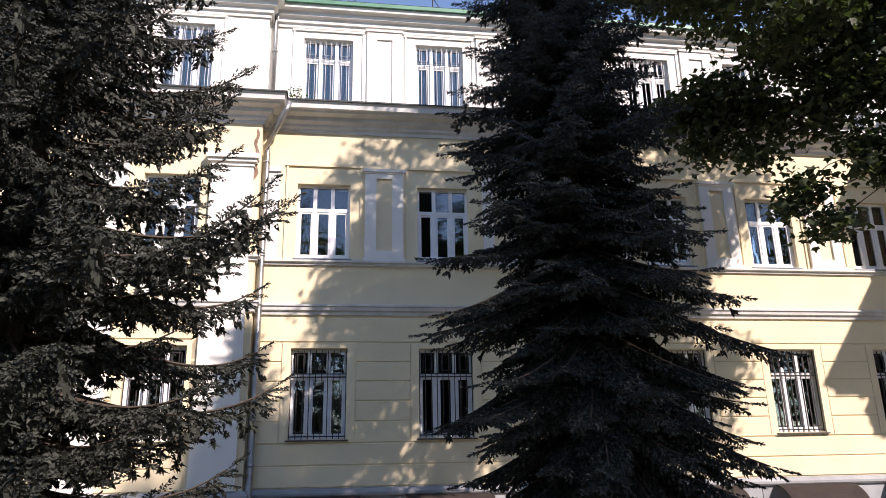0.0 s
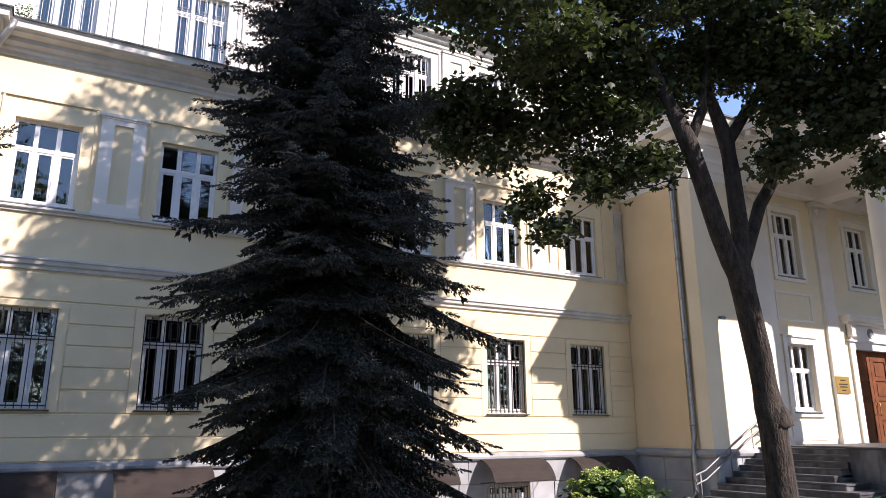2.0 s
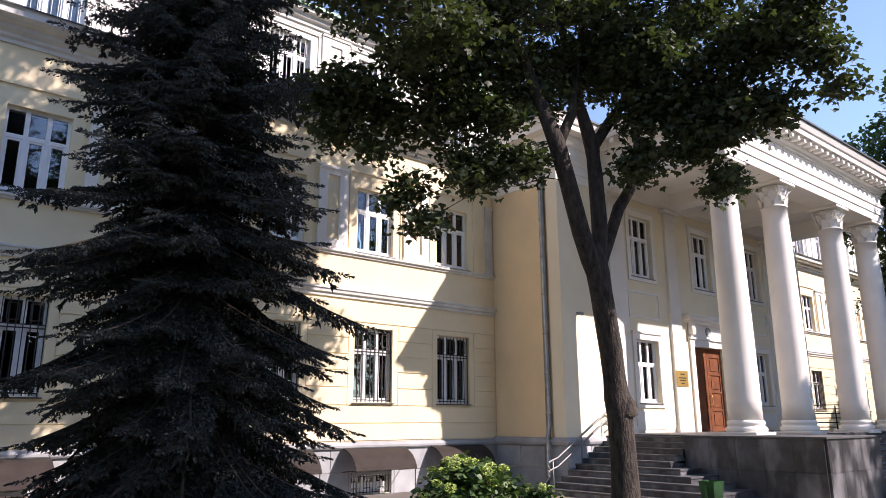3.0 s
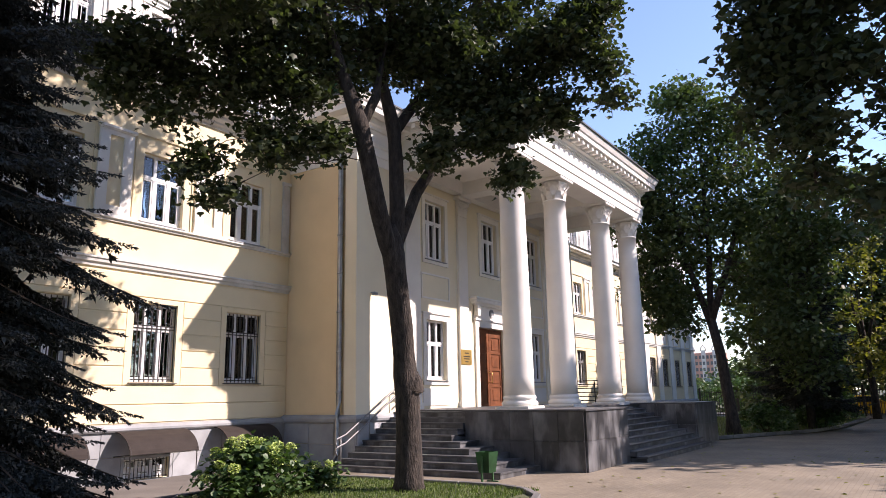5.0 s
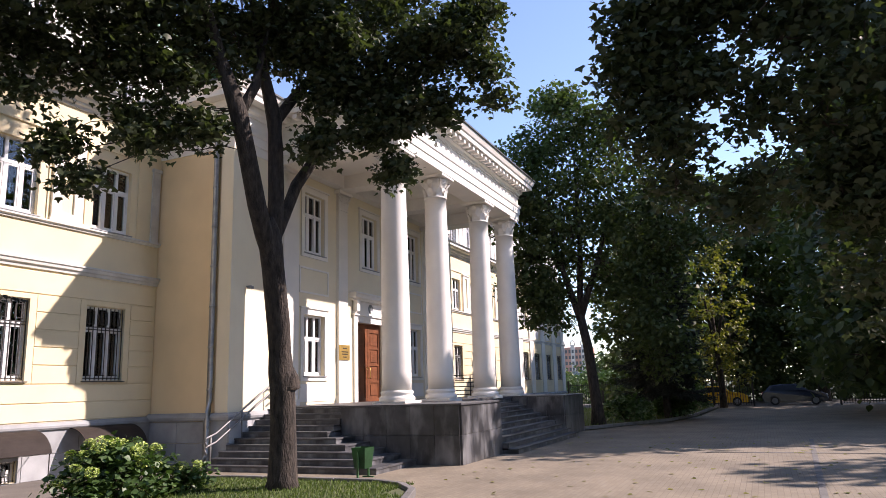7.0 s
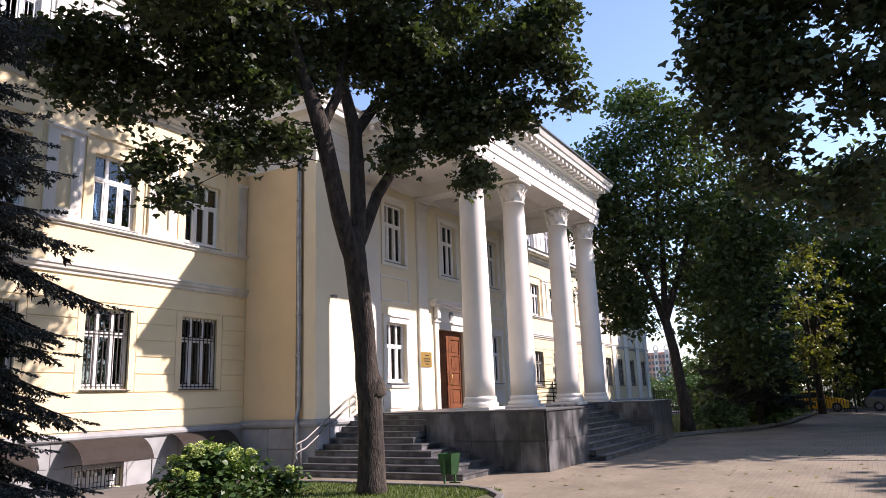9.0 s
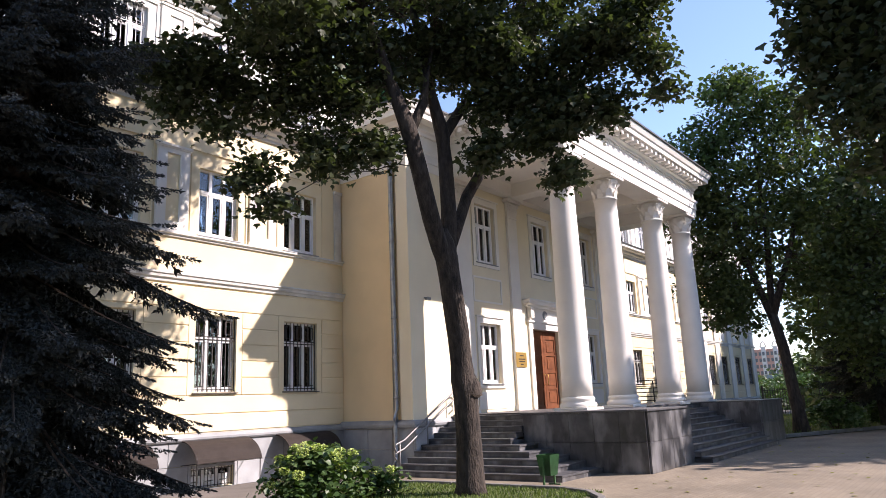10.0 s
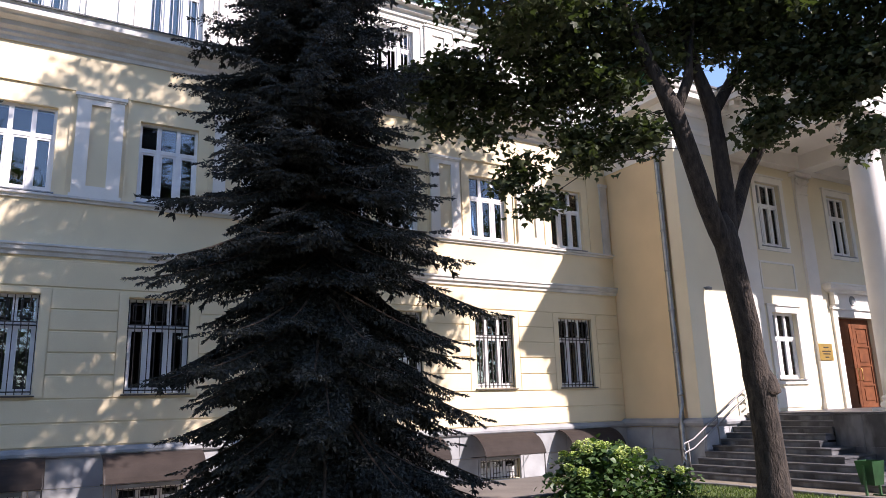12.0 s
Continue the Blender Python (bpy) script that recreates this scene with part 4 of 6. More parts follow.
door = thing("door_1", (XM, BF + 0.2, 1.46), "tall brown panelled wooden double door, closed", "door", kind="structure")
for s in (-1, 1):
    a, b = (XM - 0.985, XM - 0.008) if s < 0 else (XM + 0.008, XM + 0.985)
    leaf_bm = bmesh.new()
    y = BF + 0.12
    panels = [(1.62, 2.12), (2.24, 2.74), (2.86, 3.36), (3.48, 3.98)]
    wall_sheet(leaf_bm, a, b, 1.47, 4.34, y, 0.06, [(a + 0.16, b - 0.16, z0, z1 + 0.06) for z0, z1 in panels])
    leaf = part("door_leaf", leaf_bm, M_DOOR, door)
    for z0, z1 in panels:
        bm = boxes((a + 0.16, b - 0.16, y + 0.03, y + 0.05, z0, z1 + 0.06))
        quad_box(bm, a + 0.24, b - 0.24, y + 0.012, y + 0.03, z0 + 0.09, z1 - 0.03)
        part("door_panel", bm, M_DOOR, leaf)
    bm = bmesh.new()
    tube(bm, [(XM + s * 0.10, y, 2.35), (XM + s * 0.10, y - 0.07, 2.38), (XM + s * 0.10, y - 0.07, 2.72), (XM + s * 0.10, y, 2.75)], 0.013, 6)
    part("door_handle", bm, M_BRASS, leaf, "brass pull handle")

plaque = thing("plaque", (XM - 2.03, BF - 0.13, 2.98), "square brass name plaque with dark lettering on a pilaster", "plaque")
px, py = XM - 2.0, BF - 0.103
part("plate", boxes((px - 0.33, px + 0.33, py - 0.03, py, 2.96, 3.48)), M_BRASS, plaque, bevel=0.006)
for z, hw in ((3.36, 0.13), (3.24, 0.22), (3.16, 0.18), (3.06, 0.10)):
    part("lettering_bar", boxes((px - hw, px + hw, py - 0.034, py - 0.03, z - 0.018, z + 0.018)), M_INK, plaque)

# ---- podium and stairs ----
podium = thing("podium", (XM, -6, 0), "dark granite podium carrying the portico", "podium", kind="structure")
PT = 1.455
part("core", boxes((19.3, 2 * XM - 19.3, -5.7, BF - 0.02, 0, PT), (18.56, 21.54, -9.14, -5.7, 0, PT), (2 * XM - 21.54, 2 * XM - 18.56, -9.14, -5.7, 0, PT), (21.54, 2 * XM - 21.54, -7.06, -5.7, 0, PT)), M_GRANITE, podium)
part("cap", boxes((18.47, 21.62, -9.23, -5.66, PT, PT + 0.05), (2 * XM - 21.62, 2 * XM - 18.47, -9.23, -5.66, PT, PT + 0.05), (19.25, 2 * XM - 19.25, -5.66, BF - 0.01, PT, PT + 0.045), (21.62, 2 * XM - 21.62, -7.09, -5.66, PT, PT + 0.045)), M_STEP, podium, bevel=0.006)


def clad(x0, y0, x1, y1, n, z0, z1, rows=2):
    """Granite slabs along a line in plan; the face is to the right of the way."""
    d = math.hypot(x1 - x0, y1 - y0) / n
    turn = math.degrees(math.atan2(y1 - y0, x1 - x0))
    h = (z1 - z0) / rows
    me = finish(boxes((0.003, d - 0.003, -0.05, 0.005, 0.003, h - 0.003)), "granite_slab", M_GRANITE, 0.003)
    for i in range(n):
        for r in range(rows):
            put_part("granite_slab", me, podium, (x0 + (x1 - x0) * i / n, y0 + (y1 - y0) * i / n, z0 + r * h), turn=turn)


for x0 in (18.56, 2 * XM - 21.54):
    clad(x0, -9.14, x0 + 2.98, -9.14, 4, 0, PT)
    clad(x0, -5.7, x0, -9.14, 5, 0, PT)
    clad(x0 + 2.98, -9.14, x0 + 2.98, -7.06, 3, 0, PT)
RISE = PT / 10
for i in range(10):
    z0, z1 = (RISE * i if i else 0.0), RISE * (i + 1)
    for right in (False, True):
        xa = 16.4 + 0.29 * i
        ys = -5.7 - max(0, 5 - i) * 0.45
        bm = boxes((*span(xa + 0.02, 19.3, right), -5.69, BF - 0.08, z0, z1 - 0.045))
        if ys < -5.75:
            quad_box(bm, *span(xa + 0.02, 18.5, right), ys + 0.02, -5.69, z0, z1 - 0.045)
        st = part("step", bm, M_GRANITE, podium)
        bm = boxes((*span(xa, xa + 0.33, right), min(-5.7, ys), BF - 0.08, z1 - 0.045, z1))
        if ys < -5.75:
            quad_box(bm, *span(xa + 0.33, 18.5, right), ys, ys + 0.5, z1 - 0.045, z1)
        part("tread", bm, M_STEP, st, bevel=0.004)
    yb = -9.65 + 0.285 * i
    st = part("step", boxes((21.62, 2 * XM - 21.62, yb + 0.02, -7.06, z0, z1 - 0.045)), M_GRANITE, podium)
    part("tread", boxes((21.6, 2 * XM - 21.6, yb, yb + 0.31, z1 - 0.045, z1)), M_STEP, st, bevel=0.004)

# hand rails beside the side stairs
for right in (False, True):
    rl = thing("handrail", (side(16.5, right), -3.1, 0), "bent steel tube handrail beside the stairs", "handrail", "stair rails")
    for name, dz in (("upper_tube", 0.0), ("lower_tube", -0.22)):
        bm = bmesh.new()
        P = [(16.35, -3.05, 0.62 + dz), (16.30, -3.05, 0.72 + dz), (16.36, -3.05, 0.82 + dz), (16.7, -3.05, 0.92 + dz), (18.9, -3.05, 2.12 + dz), (19.3, -3.05, 2.25 + dz), (19.42, -3.05, 2.2 + dz), (19.40, -3.05, 2.08 + dz), (19.2, -3.05, 1.98 + dz)]
        tube(bm, [(side(x, right), y, z) for x, y, z in P], 0.024, 8)
        part(name, bm, M_STEEL, rl)
    for x, zb, zt in ((16.5, 0.1, 0.85), (17.7, 0.7, 1.45), (19.1, 1.45, 2.18)):
        bm = bmesh.new()
        tube(bm, [(side(x, right), -3.05, zb), (side(x, right), -3.05, zt)], 0.02, 8)
        part("post", bm, M_STEEL, rl)
ramp = thing("ramp_railing", (31.0, -5.0, PT), "dark iron many-barred railing on the podium edge", "railing")
for z in (0.15, 0.32, 0.49, 0.66, 0.83, 0.98):
    bm = bmesh.new()
    tube(bm, [(31.2, -5.6, PT + z), (31.2, -3.2, PT + z)], 0.022, 6)
    part("bar", bm, M_IRON, ramp)
for y in (-5.6, -4.4, -3.2):
    bm = bmesh.new()
    tube(bm, [(31.2, y, PT + 0.0), (31.2, y, PT + 0.95)], 0.024, 6)
    part("post", bm, M_IRON, ramp)


# ---- trees ----
MAPLE_LEAF = np.array([(0, 0), (0.42, 0.06), (0.62, 0.44), (0.24, 0.53), (0.0, 1.0), (-0.24, 0.53), (-0.62, 0.44), (-0.42, 0.06)], float)
OVAL_LEAF = np.array([(0, 0), (0.3, 0.25), (0.32, 0.55), (0.0, 1.0), (-0.32, 0.55), (-0.3, 0.25)], float)


def leaves(name, places, size, shape, mat, droop=0.5, gen=None):
    """Thin leaves of one outline at many places, each turned its own way."""
    n, k = len(places), len(shape)
    yaw = gen.uniform(0, 2 * np.pi, n)
    tilt = gen.normal(-droop, 0.45, n)
    roll = gen.normal(0, 0.5, n)
    s = size * gen.uniform(0.65, 1.25, n)
    d = np.stack([np.cos(yaw) * np.cos(tilt), np.sin(yaw) * np.cos(tilt), np.sin(tilt)], 1)
    w = np.stack([-np.sin(yaw), np.cos(yaw), np.zeros(n)], 1)
    u = np.cross(d, w)
    w = w * np.cos(roll)[:, None] + u * np.sin(roll)[:, None]
    u = np.cross(d, w)
    fold = 0.22 * np.abs(shape[:, 0])
    v = places[:, None] + s[:, None, None] * (shape[None, :, :1] * w[:, None] + shape[None, :, 1:] * d[:, None] + fold[None, :, None] * u[:, None])
    base = (np.arange(n) * k)[:, None, None]
    tri = np.array([(0, i + 1, i + 2) for i in range(k - 2)])
    return raw_mesh(name, v.reshape(-1, 3), (base + tri).reshape(-1, 3), mat)


def clumps(lobes, per, gen, spread, count):
    """Twig ends and leaf places inside lobes (x, y, z, rx, ry, rz, weight), thicker towards the outside."""
    ends, out = [], []
    tot = sum(l[6] for l in lobes)
    for x, y, z, rx, ry, rz, wt in lobes:
        m = max(1, round(count * wt / tot))
        v = gen.normal(0, 1, (m, 3))
        v /= np.linalg.norm(v, axis=1)[:, None]
        v *= gen.uniform(0.25, 1.0, m)[:, None] ** 0.45
        ends.append(v * (rx, ry, rz) + (x, y, z))
    ends = np.concatenate(ends)
    for e in ends:
        m = gen.integers(int(per * 0.6), int(per * 1.4))
        p = np.clip(gen.normal(0, 1, (m, 3)), -1.9, 1.9) * (spread, spread, spread * 0.55)
        p[:, 2] -= 0.25 * np.hypot(p[:, 0], p[:, 1])
        out.append(e + p)
    return ends, np.concatenate(out)


def limb(bm, a, b, ra, rb, gen, sag=0.12, n=6, sides=7):
    a, b = np.array(a, float), np.array(b, float)
    d = np.linalg.norm(b - a)
    pts = []
    for i in range(n + 1):
        f = i / n
        p = a + (b - a) * f
        p[2] += sag * d * math.sin(math.pi * f) * 0.6
        if 0 < i < n:
            p += gen.normal(0, 0.025 * d, 3)
        pts.append(tuple(p))
    tube(bm, pts, [ra + (rb - ra) * i / n for i in range(n + 1)], sides)
    return pts


def broad_tree(name, label, at, trunk, limbs, lobes, leaf, size, mat, count, per, spread, seed, droop=0.5, twig=0.012, tags="tree"):
    gen = np.random.default_rng(seed)
    root = thing(name, at, label, tags)
    bm = bmesh.new()
    tube(bm, [p[:3] for p in trunk], [p[3] for p in trunk], 14)
    trunk_ob = part("trunk", bm, M_BARK, root, "rough grey-brown trunk")
    hubs = []
    for pts in limbs:
        bm = bmesh.new()
        tube(bm, [p[:3] for p in pts], [p[3] for p in pts], 10)
        part("limb", bm, M_BARK, root)
        hubs += [np.array(p) for p in pts[1:]]
    ends, places = clumps(lobes, per, gen, spread, count)
    bm = bmesh.new()
    H = np.array([h[:3] for h in hubs])
    nodes = []
    for x, y, z, rx, ry, rz, wt in lobes:
        c = np.array((x, y, z - rz * 0.25))
        h = H[np.argmin(((H - c) ** 2).sum(1) + 3 * np.maximum(0, z + 0.8 - H[:, 2]))]
        for pts in [limb(bm, h, c, min(0.05, 0.008 + 0.0033 * wt), 0.008, gen)]:
            nodes += [np.array(p) for p in pts[2:]]
    NN = np.concatenate([H, np.array(nodes)])
    for e in ends:
        h = NN[np.argmin(((NN - e) ** 2).sum(1))]
        limb(bm, h, e, twig * 1.6, twig * 0.5, gen, 0.05, 3, 4)
    part("branchwork", bm, M_TWIG, root)
    put_part("crown", leaves("crown", places, size, leaf, mat, droop, gen), root, label="dense green leaves")
    return root


# the maple on the lawn before the portico
def lobe(x, y, z, r, rz, thick=1.0):
    """A bough's leafy end: wide r, high rz, filled by its size."""
    return (x, y, z, r, r, rz, thick * (0.25 + 7.0 * r * rz))


LEFT_BOUGH = [
    lobe(8.18, -4.47, 8.41, 0.40, 0.45),
    lobe(8.62, -4.65, 7.51, 0.28, 0.51),
    lobe(8.65, -4.89, 8.45, 0.51, 0.56),
    lobe(9.33, -5.19, 7.36, 0.29, 0.47),
    lobe(9.38, -5.26, 8.32, 0.63, 0.42),
    lobe(9.70, -5.29, 6.09, 0.31, 0.23),
    lobe(10.24, -5.49, 5.81, 0.37, 0.19),
    lobe(9.88, -5.57, 6.50, 0.26, 0.15),
    lobe(10.10, -5.67, 7.81, 0.59, 0.38),
    lobe(10.16, -5.68, 9.07, 0.99, 0.60),
]
MIDDLE_BOUGH = [
    lobe(10.63, -6.14, 8.25, 0.66, 0.49),
    lobe(10.82, -6.24, 6.72, 0.27, 0.38),
    lobe(10.46, -6.00, 7.12, 0.19, 0.19),
    lobe(11.25, -6.59, 7.77, 0.56, 0.36),
    lobe(11.38, -6.49, 7.01, 0.42, 0.28),
    lobe(11.69, -6.98, 6.89, 0.25, 0.39),
    lobe(11.92, -7.01, 8.47, 0.52, 0.40),
    lobe(11.38, -6.57, 9.17, 1.03, 0.57),
    lobe(12.71, -7.25, 9.25, 0.85, 0.42),
    lobe(13.21, -7.70, 8.76, 0.34, 0.15),
]
RIGHT_BOUGH = [
    lobe(13.55, -8.14, 9.42, 0.99, 0.68, 1.6),
    lobe(13.66, -8.20, 7.16, 0.29, 0.48, 1.6),
    lobe(13.64, -8.38, 8.20, 0.44, 0.42, 1.6),
    lobe(14.16, -9.04, 8.62, 0.74, 0.68, 1.6),
    lobe(14.24, -9.10, 7.47, 0.51, 0.39, 1.6),
    lobe(14.54, -9.79, 7.92, 0.46, 0.61, 1.6),
    lobe(14.61, -9.55, 6.53, 0.19, 0.36, 1.6),
]
PLAZA_BOUGH = [
    lobe(14.67, -10.32, 9.14, 0.61, 0.67, 1.6),
    lobe(14.97, -10.51, 7.90, 0.36, 0.34, 1.6),
    lobe(14.99, -10.99, 9.48, 0.55, 0.61, 1.6),
    lobe(15.27, -11.35, 8.71, 0.24, 0.39, 1.6),
    lobe(15.51, -11.50, 8.11, 0.17, 0.10, 1.6),
    lobe(15.07, -11.31, 9.95, 0.43, 0.37, 1.6),
]
# largely above the view; several lobes are added only to shade the facade
UPPER_CROWN = [
    (8.6, -7.3, 8.9, 1.5, 0.9, 0.7, 5),
    (15.8, -7.6, 15.6, 2.0, 2.0, 1.5, 9),
    (14.1, -5.6, 12.7, 1.5, 1.2, 1.2, 7),
    (12.5, -7.0, 10.4, 2.2, 2.0, 1.1, 12),
    (8.3, -6.2, 10.6, 1.9, 1.8, 1.6, 9),
    (14.8, -8.6, 11.4, 2.2, 2.2, 1.7, 15),
    (12.0, -7.5, 13.2, 3.0, 2.8, 2.0, 20),
    (9.0, -7.4, 13.4, 2.3, 2.2, 1.9, 14),
    (12.0, -8.0, 16.0, 3.0, 2.6, 1.7, 16),
    (14.8, -9.0, 14.6, 2.0, 2.0, 1.8, 10),
    (8.9, -8.0, 16.2, 1.8, 1.8, 1.3, 7),
    (6.9, -7.2, 10.0, 1.3, 1.5, 1.2, 8),
    (7.2, -6.6, 12.2, 1.5, 1.6, 1.4, 8),
]
MX, MY = 13.45, -7.5
broad_tree(
    "maple_tree", "mature maple with forked dark trunk and dense lobed leaves", (MX, MY, 0.05),
    [(MX + 0.05, MY, 0.0, 0.36), (MX + 0.07, MY, 0.25, 0.29), (MX + 0.08, MY, 1.0, 0.255), (MX + 0.04, MY, 1.9, 0.245), (MX - 0.02, MY, 2.3, 0.25), (MX - 0.12, MY, 3.2, 0.23), (MX - 0.32, MY, 4.3, 0.225), (MX - 0.40, MY, 4.75, 0.235), (MX - 0.43, MY, 5.1, 0.18), (MX - 0.45, MY, 5.35, 0.08)],
    [
        [(MX - 0.30, MY, 4.1, 0.06), (MX - 0.44, MY, 4.55, 0.15), (MX - 0.62, MY, 4.95, 0.18), (MX - 0.86, MY, 5.5, 0.18), (MX - 1.2, MY, 6.5, 0.17), (MX - 1.48, MY, 7.25, 0.18), (MX - 1.75, MY + 0.2, 8.2, 0.12), (MX - 2.3, MY + 0.4, 9.8, 0.09), (MX - 2.8, MY + 0.5, 11.5, 0.05)],
        [(MX - 1.48, MY, 7.1, 0.11), (MX - 1.1, MY - 0.1, 7.9, 0.10), (MX - 0.9, MY - 0.3, 9.5, 0.08), (MX - 0.8, MY - 0.4, 12.0, 0.05)],
        [(MX - 0.32, MY, 4.1, 0.06), (MX - 0.34, MY, 4.6, 0.15), (MX - 0.29, MY, 5.1, 0.165), (MX - 0.26, MY, 5.8, 0.165), (MX - 0.3, MY, 6.8, 0.155), (MX - 0.36, MY, 7.45, 0.16), (MX - 0.75, MY, 8.4, 0.10), (MX - 0.9, MY + 0.3, 10.5, 0.07), (MX - 0.9, MY + 0.4, 13.0, 0.04)],
        [(MX - 0.38, MY, 7.35, 0.12), (MX + 0.2, MY - 0.1, 8.15, 0.11), (MX + 1.1, MY - 0.5, 9.4, 0.08), (MX + 1.8, MY - 1.0, 11.5, 0.05)],
        [(MX - 0.3, MY, 4.7, 0.05), (MX - 0.12, MY, 5.2, 0.12), (MX + 0.35, MY - 0.05, 6.2, 0.13), (MX + 0.9, MY - 0.2, 7.0, 0.11), (MX + 1.7, MY - 0.8, 8.0, 0.07), (MX + 2.3, MY - 1.8, 8.8, 0.04)],
        [(MX + 0.06, MY, 1.35, 0.04), (MX + 0.07, MY - 0.06, 1.7, 0.19), (MX + 0.10, MY - 0.12, 2.0, 0.215), (MX + 0.09, MY - 0.11, 2.15, 0.20), (MX + 0.03, MY - 0.05, 2.35, 0.17), (MX - 0.03, MY, 2.6, 0.04)],
    ],
    LEFT_BOUGH + MIDDLE_BOUGH + RIGHT_BOUGH + PLAZA_BOUGH + UPPER_CROWN,
    MAPLE_LEAF, 0.122, M_MAPLE, 1780, 54, 0.22, 11, 0.6)

# a second maple beyond the plaza edge, its boughs hanging over the way
TX, TY = 12.3, -20.5
HANGING_BOUGH = [
    (11.8, -15.8, 7.6, 0.7, 0.7, 0.8, 5), (11.75, -15.5, 6.4, 0.5, 0.45, 0.6, 3), (11.7, -15.2, 6.9, 0.5, 0.45, 0.6, 3.5),
    (11.65, -14.95, 6.3, 0.32, 0.3, 0.42, 2), (11.7, -15.15, 5.5, 0.36, 0.34, 0.45, 2.2), (11.8, -16.05, 4.15, 0.25, 0.25, 0.3, 0.8),
    (12.0, -17.6, 6.0, 1.0, 0.9, 1.4, 9), (12.6, -18.6, 4.8, 1.3, 1.0, 1.3, 9), (13.6, -18.4, 3.4, 1.3, 0.9, 1.0, 6),
    (12.4, -17.5, 4.4, 0.6, 0.6, 0.7, 3), (11.9, -16.9, 7.4, 0.9, 0.8, 0.8, 5), (12.4, -18.0, 9.4, 2.2, 2.0, 1.6, 12),
]
BOUGH_ENDS = [
    (11.62, -16.53, 5.45, 0.24, 0.24, 0.33, 1.1), (11.68, -16.38, 4.34, 0.13, 0.13, 0.33, 0.8), (11.36, -15.41, 5.16, 0.21, 0.21, 0.30, 1.0),
    (11.49, -15.38, 4.52, 0.09, 0.09, 0.24, 0.6), (11.38, -16.01, 5.88, 0.30, 0.30, 0.22, 1.0),
]
# unseen crown sized to shade the spruce; top lobe added to shade the plinth
TALL_CROWN = [
    (13.0, -19.5, 11.8, 3.2, 2.8, 2.0, 16), (10.4, -18.9, 9.4, 1.8, 1.8, 1.7, 8), (12.3, -19.5, 15.0, 3.2, 3.0, 2.0, 16),
    (15.2, -19.8, 9.0, 2.0, 1.8, 2.2, 8), (12.2, -18.8, 18.0, 2.8, 2.8, 1.5, 12), (14.5, -20.0, 16.0, 2.2, 2.2, 2.0, 9),
    (10.0, -17.5, 15.5, 1.8, 1.8, 1.8, 7), (13.6, -20.2, 20.0, 2.6, 2.4, 1.3, 10),
]
broad_tree(
    "maple_tree", "tall maple whose dark leafy boughs hang over the plaza", (TX, TY, 0),
    [(TX, TY, -0.05, 0.42), (TX, TY, 0.5, 0.34), (TX, TY + 0.1, 3.0, 0.30), (TX - 0.1, TY + 0.2, 5.0, 0.28)],
    [
        [(TX - 0.1, TY + 0.2, 4.8, 0.2), (TX - 0.3, TY + 1.5, 6.4, 0.15), (TX - 0.6, TY + 3.0, 7.6, 0.10), (TX - 0.8, TY + 4.5, 8.2, 0.05)],
        [(TX - 0.1, TY + 0.2, 4.8, 0.22), (TX + 0.3, TY + 0.6, 8.0, 0.18), (TX, TY + 0.5, 12.0, 0.1), (TX, TY + 0.5, 15.0, 0.05)],
        [(TX - 0.1, TY + 0.2, 4.9, 0.18), (TX + 1.8, TY + 1.0, 7.5, 0.12), (TX + 3.0, TY + 1.6, 10.0, 0.06)],
    ],
    HANGING_BOUGH + BOUGH_ENDS + TALL_CROWN,
    MAPLE_LEAF, 0.115, M_MAPLE, 1220, 54, 0.24, 23, 0.6)


def needle_spray(gen, length, big, sides):
    """A flat spray along x: a twig with side twigs, all set round with needles."""
    sv = []

    def twig(p, d, ln, n):
        p, d = np.array(p, float), np.array(d, float) / np.linalg.norm(d)
        for i in range(n):
            c = p + d * ln * (i + gen.uniform(0, 1)) / n
            a = gen.normal(0, 1, 3)
            a -= d * (a @ d)
            a /= np.linalg.norm(a) + 1e-9
            tip = c + (a * 0.62 + d * 0.85) * 0.05 * big * gen.uniform(0.7, 1.2)
            w = np.cross(a, d) * 0.016 * big
            sv.extend([c - w, c + w, tip])

    twig((0, 0, 0), (1, 0, 0), length, int(7 + 26 * length / big))
    for i in range(sides):
        g = 0.08 + 0.75 * i / max(1, sides - 1)
        for s in (-1, 1):
            twig((length * g, 0, 0), (0.8, s * 0.62, gen.uniform(-0.25, 0.05)), length * 0.46 * (1.05 - g) * gen.uniform(0.8, 1.2) + 0.03, 5)
    return np.array(sv)


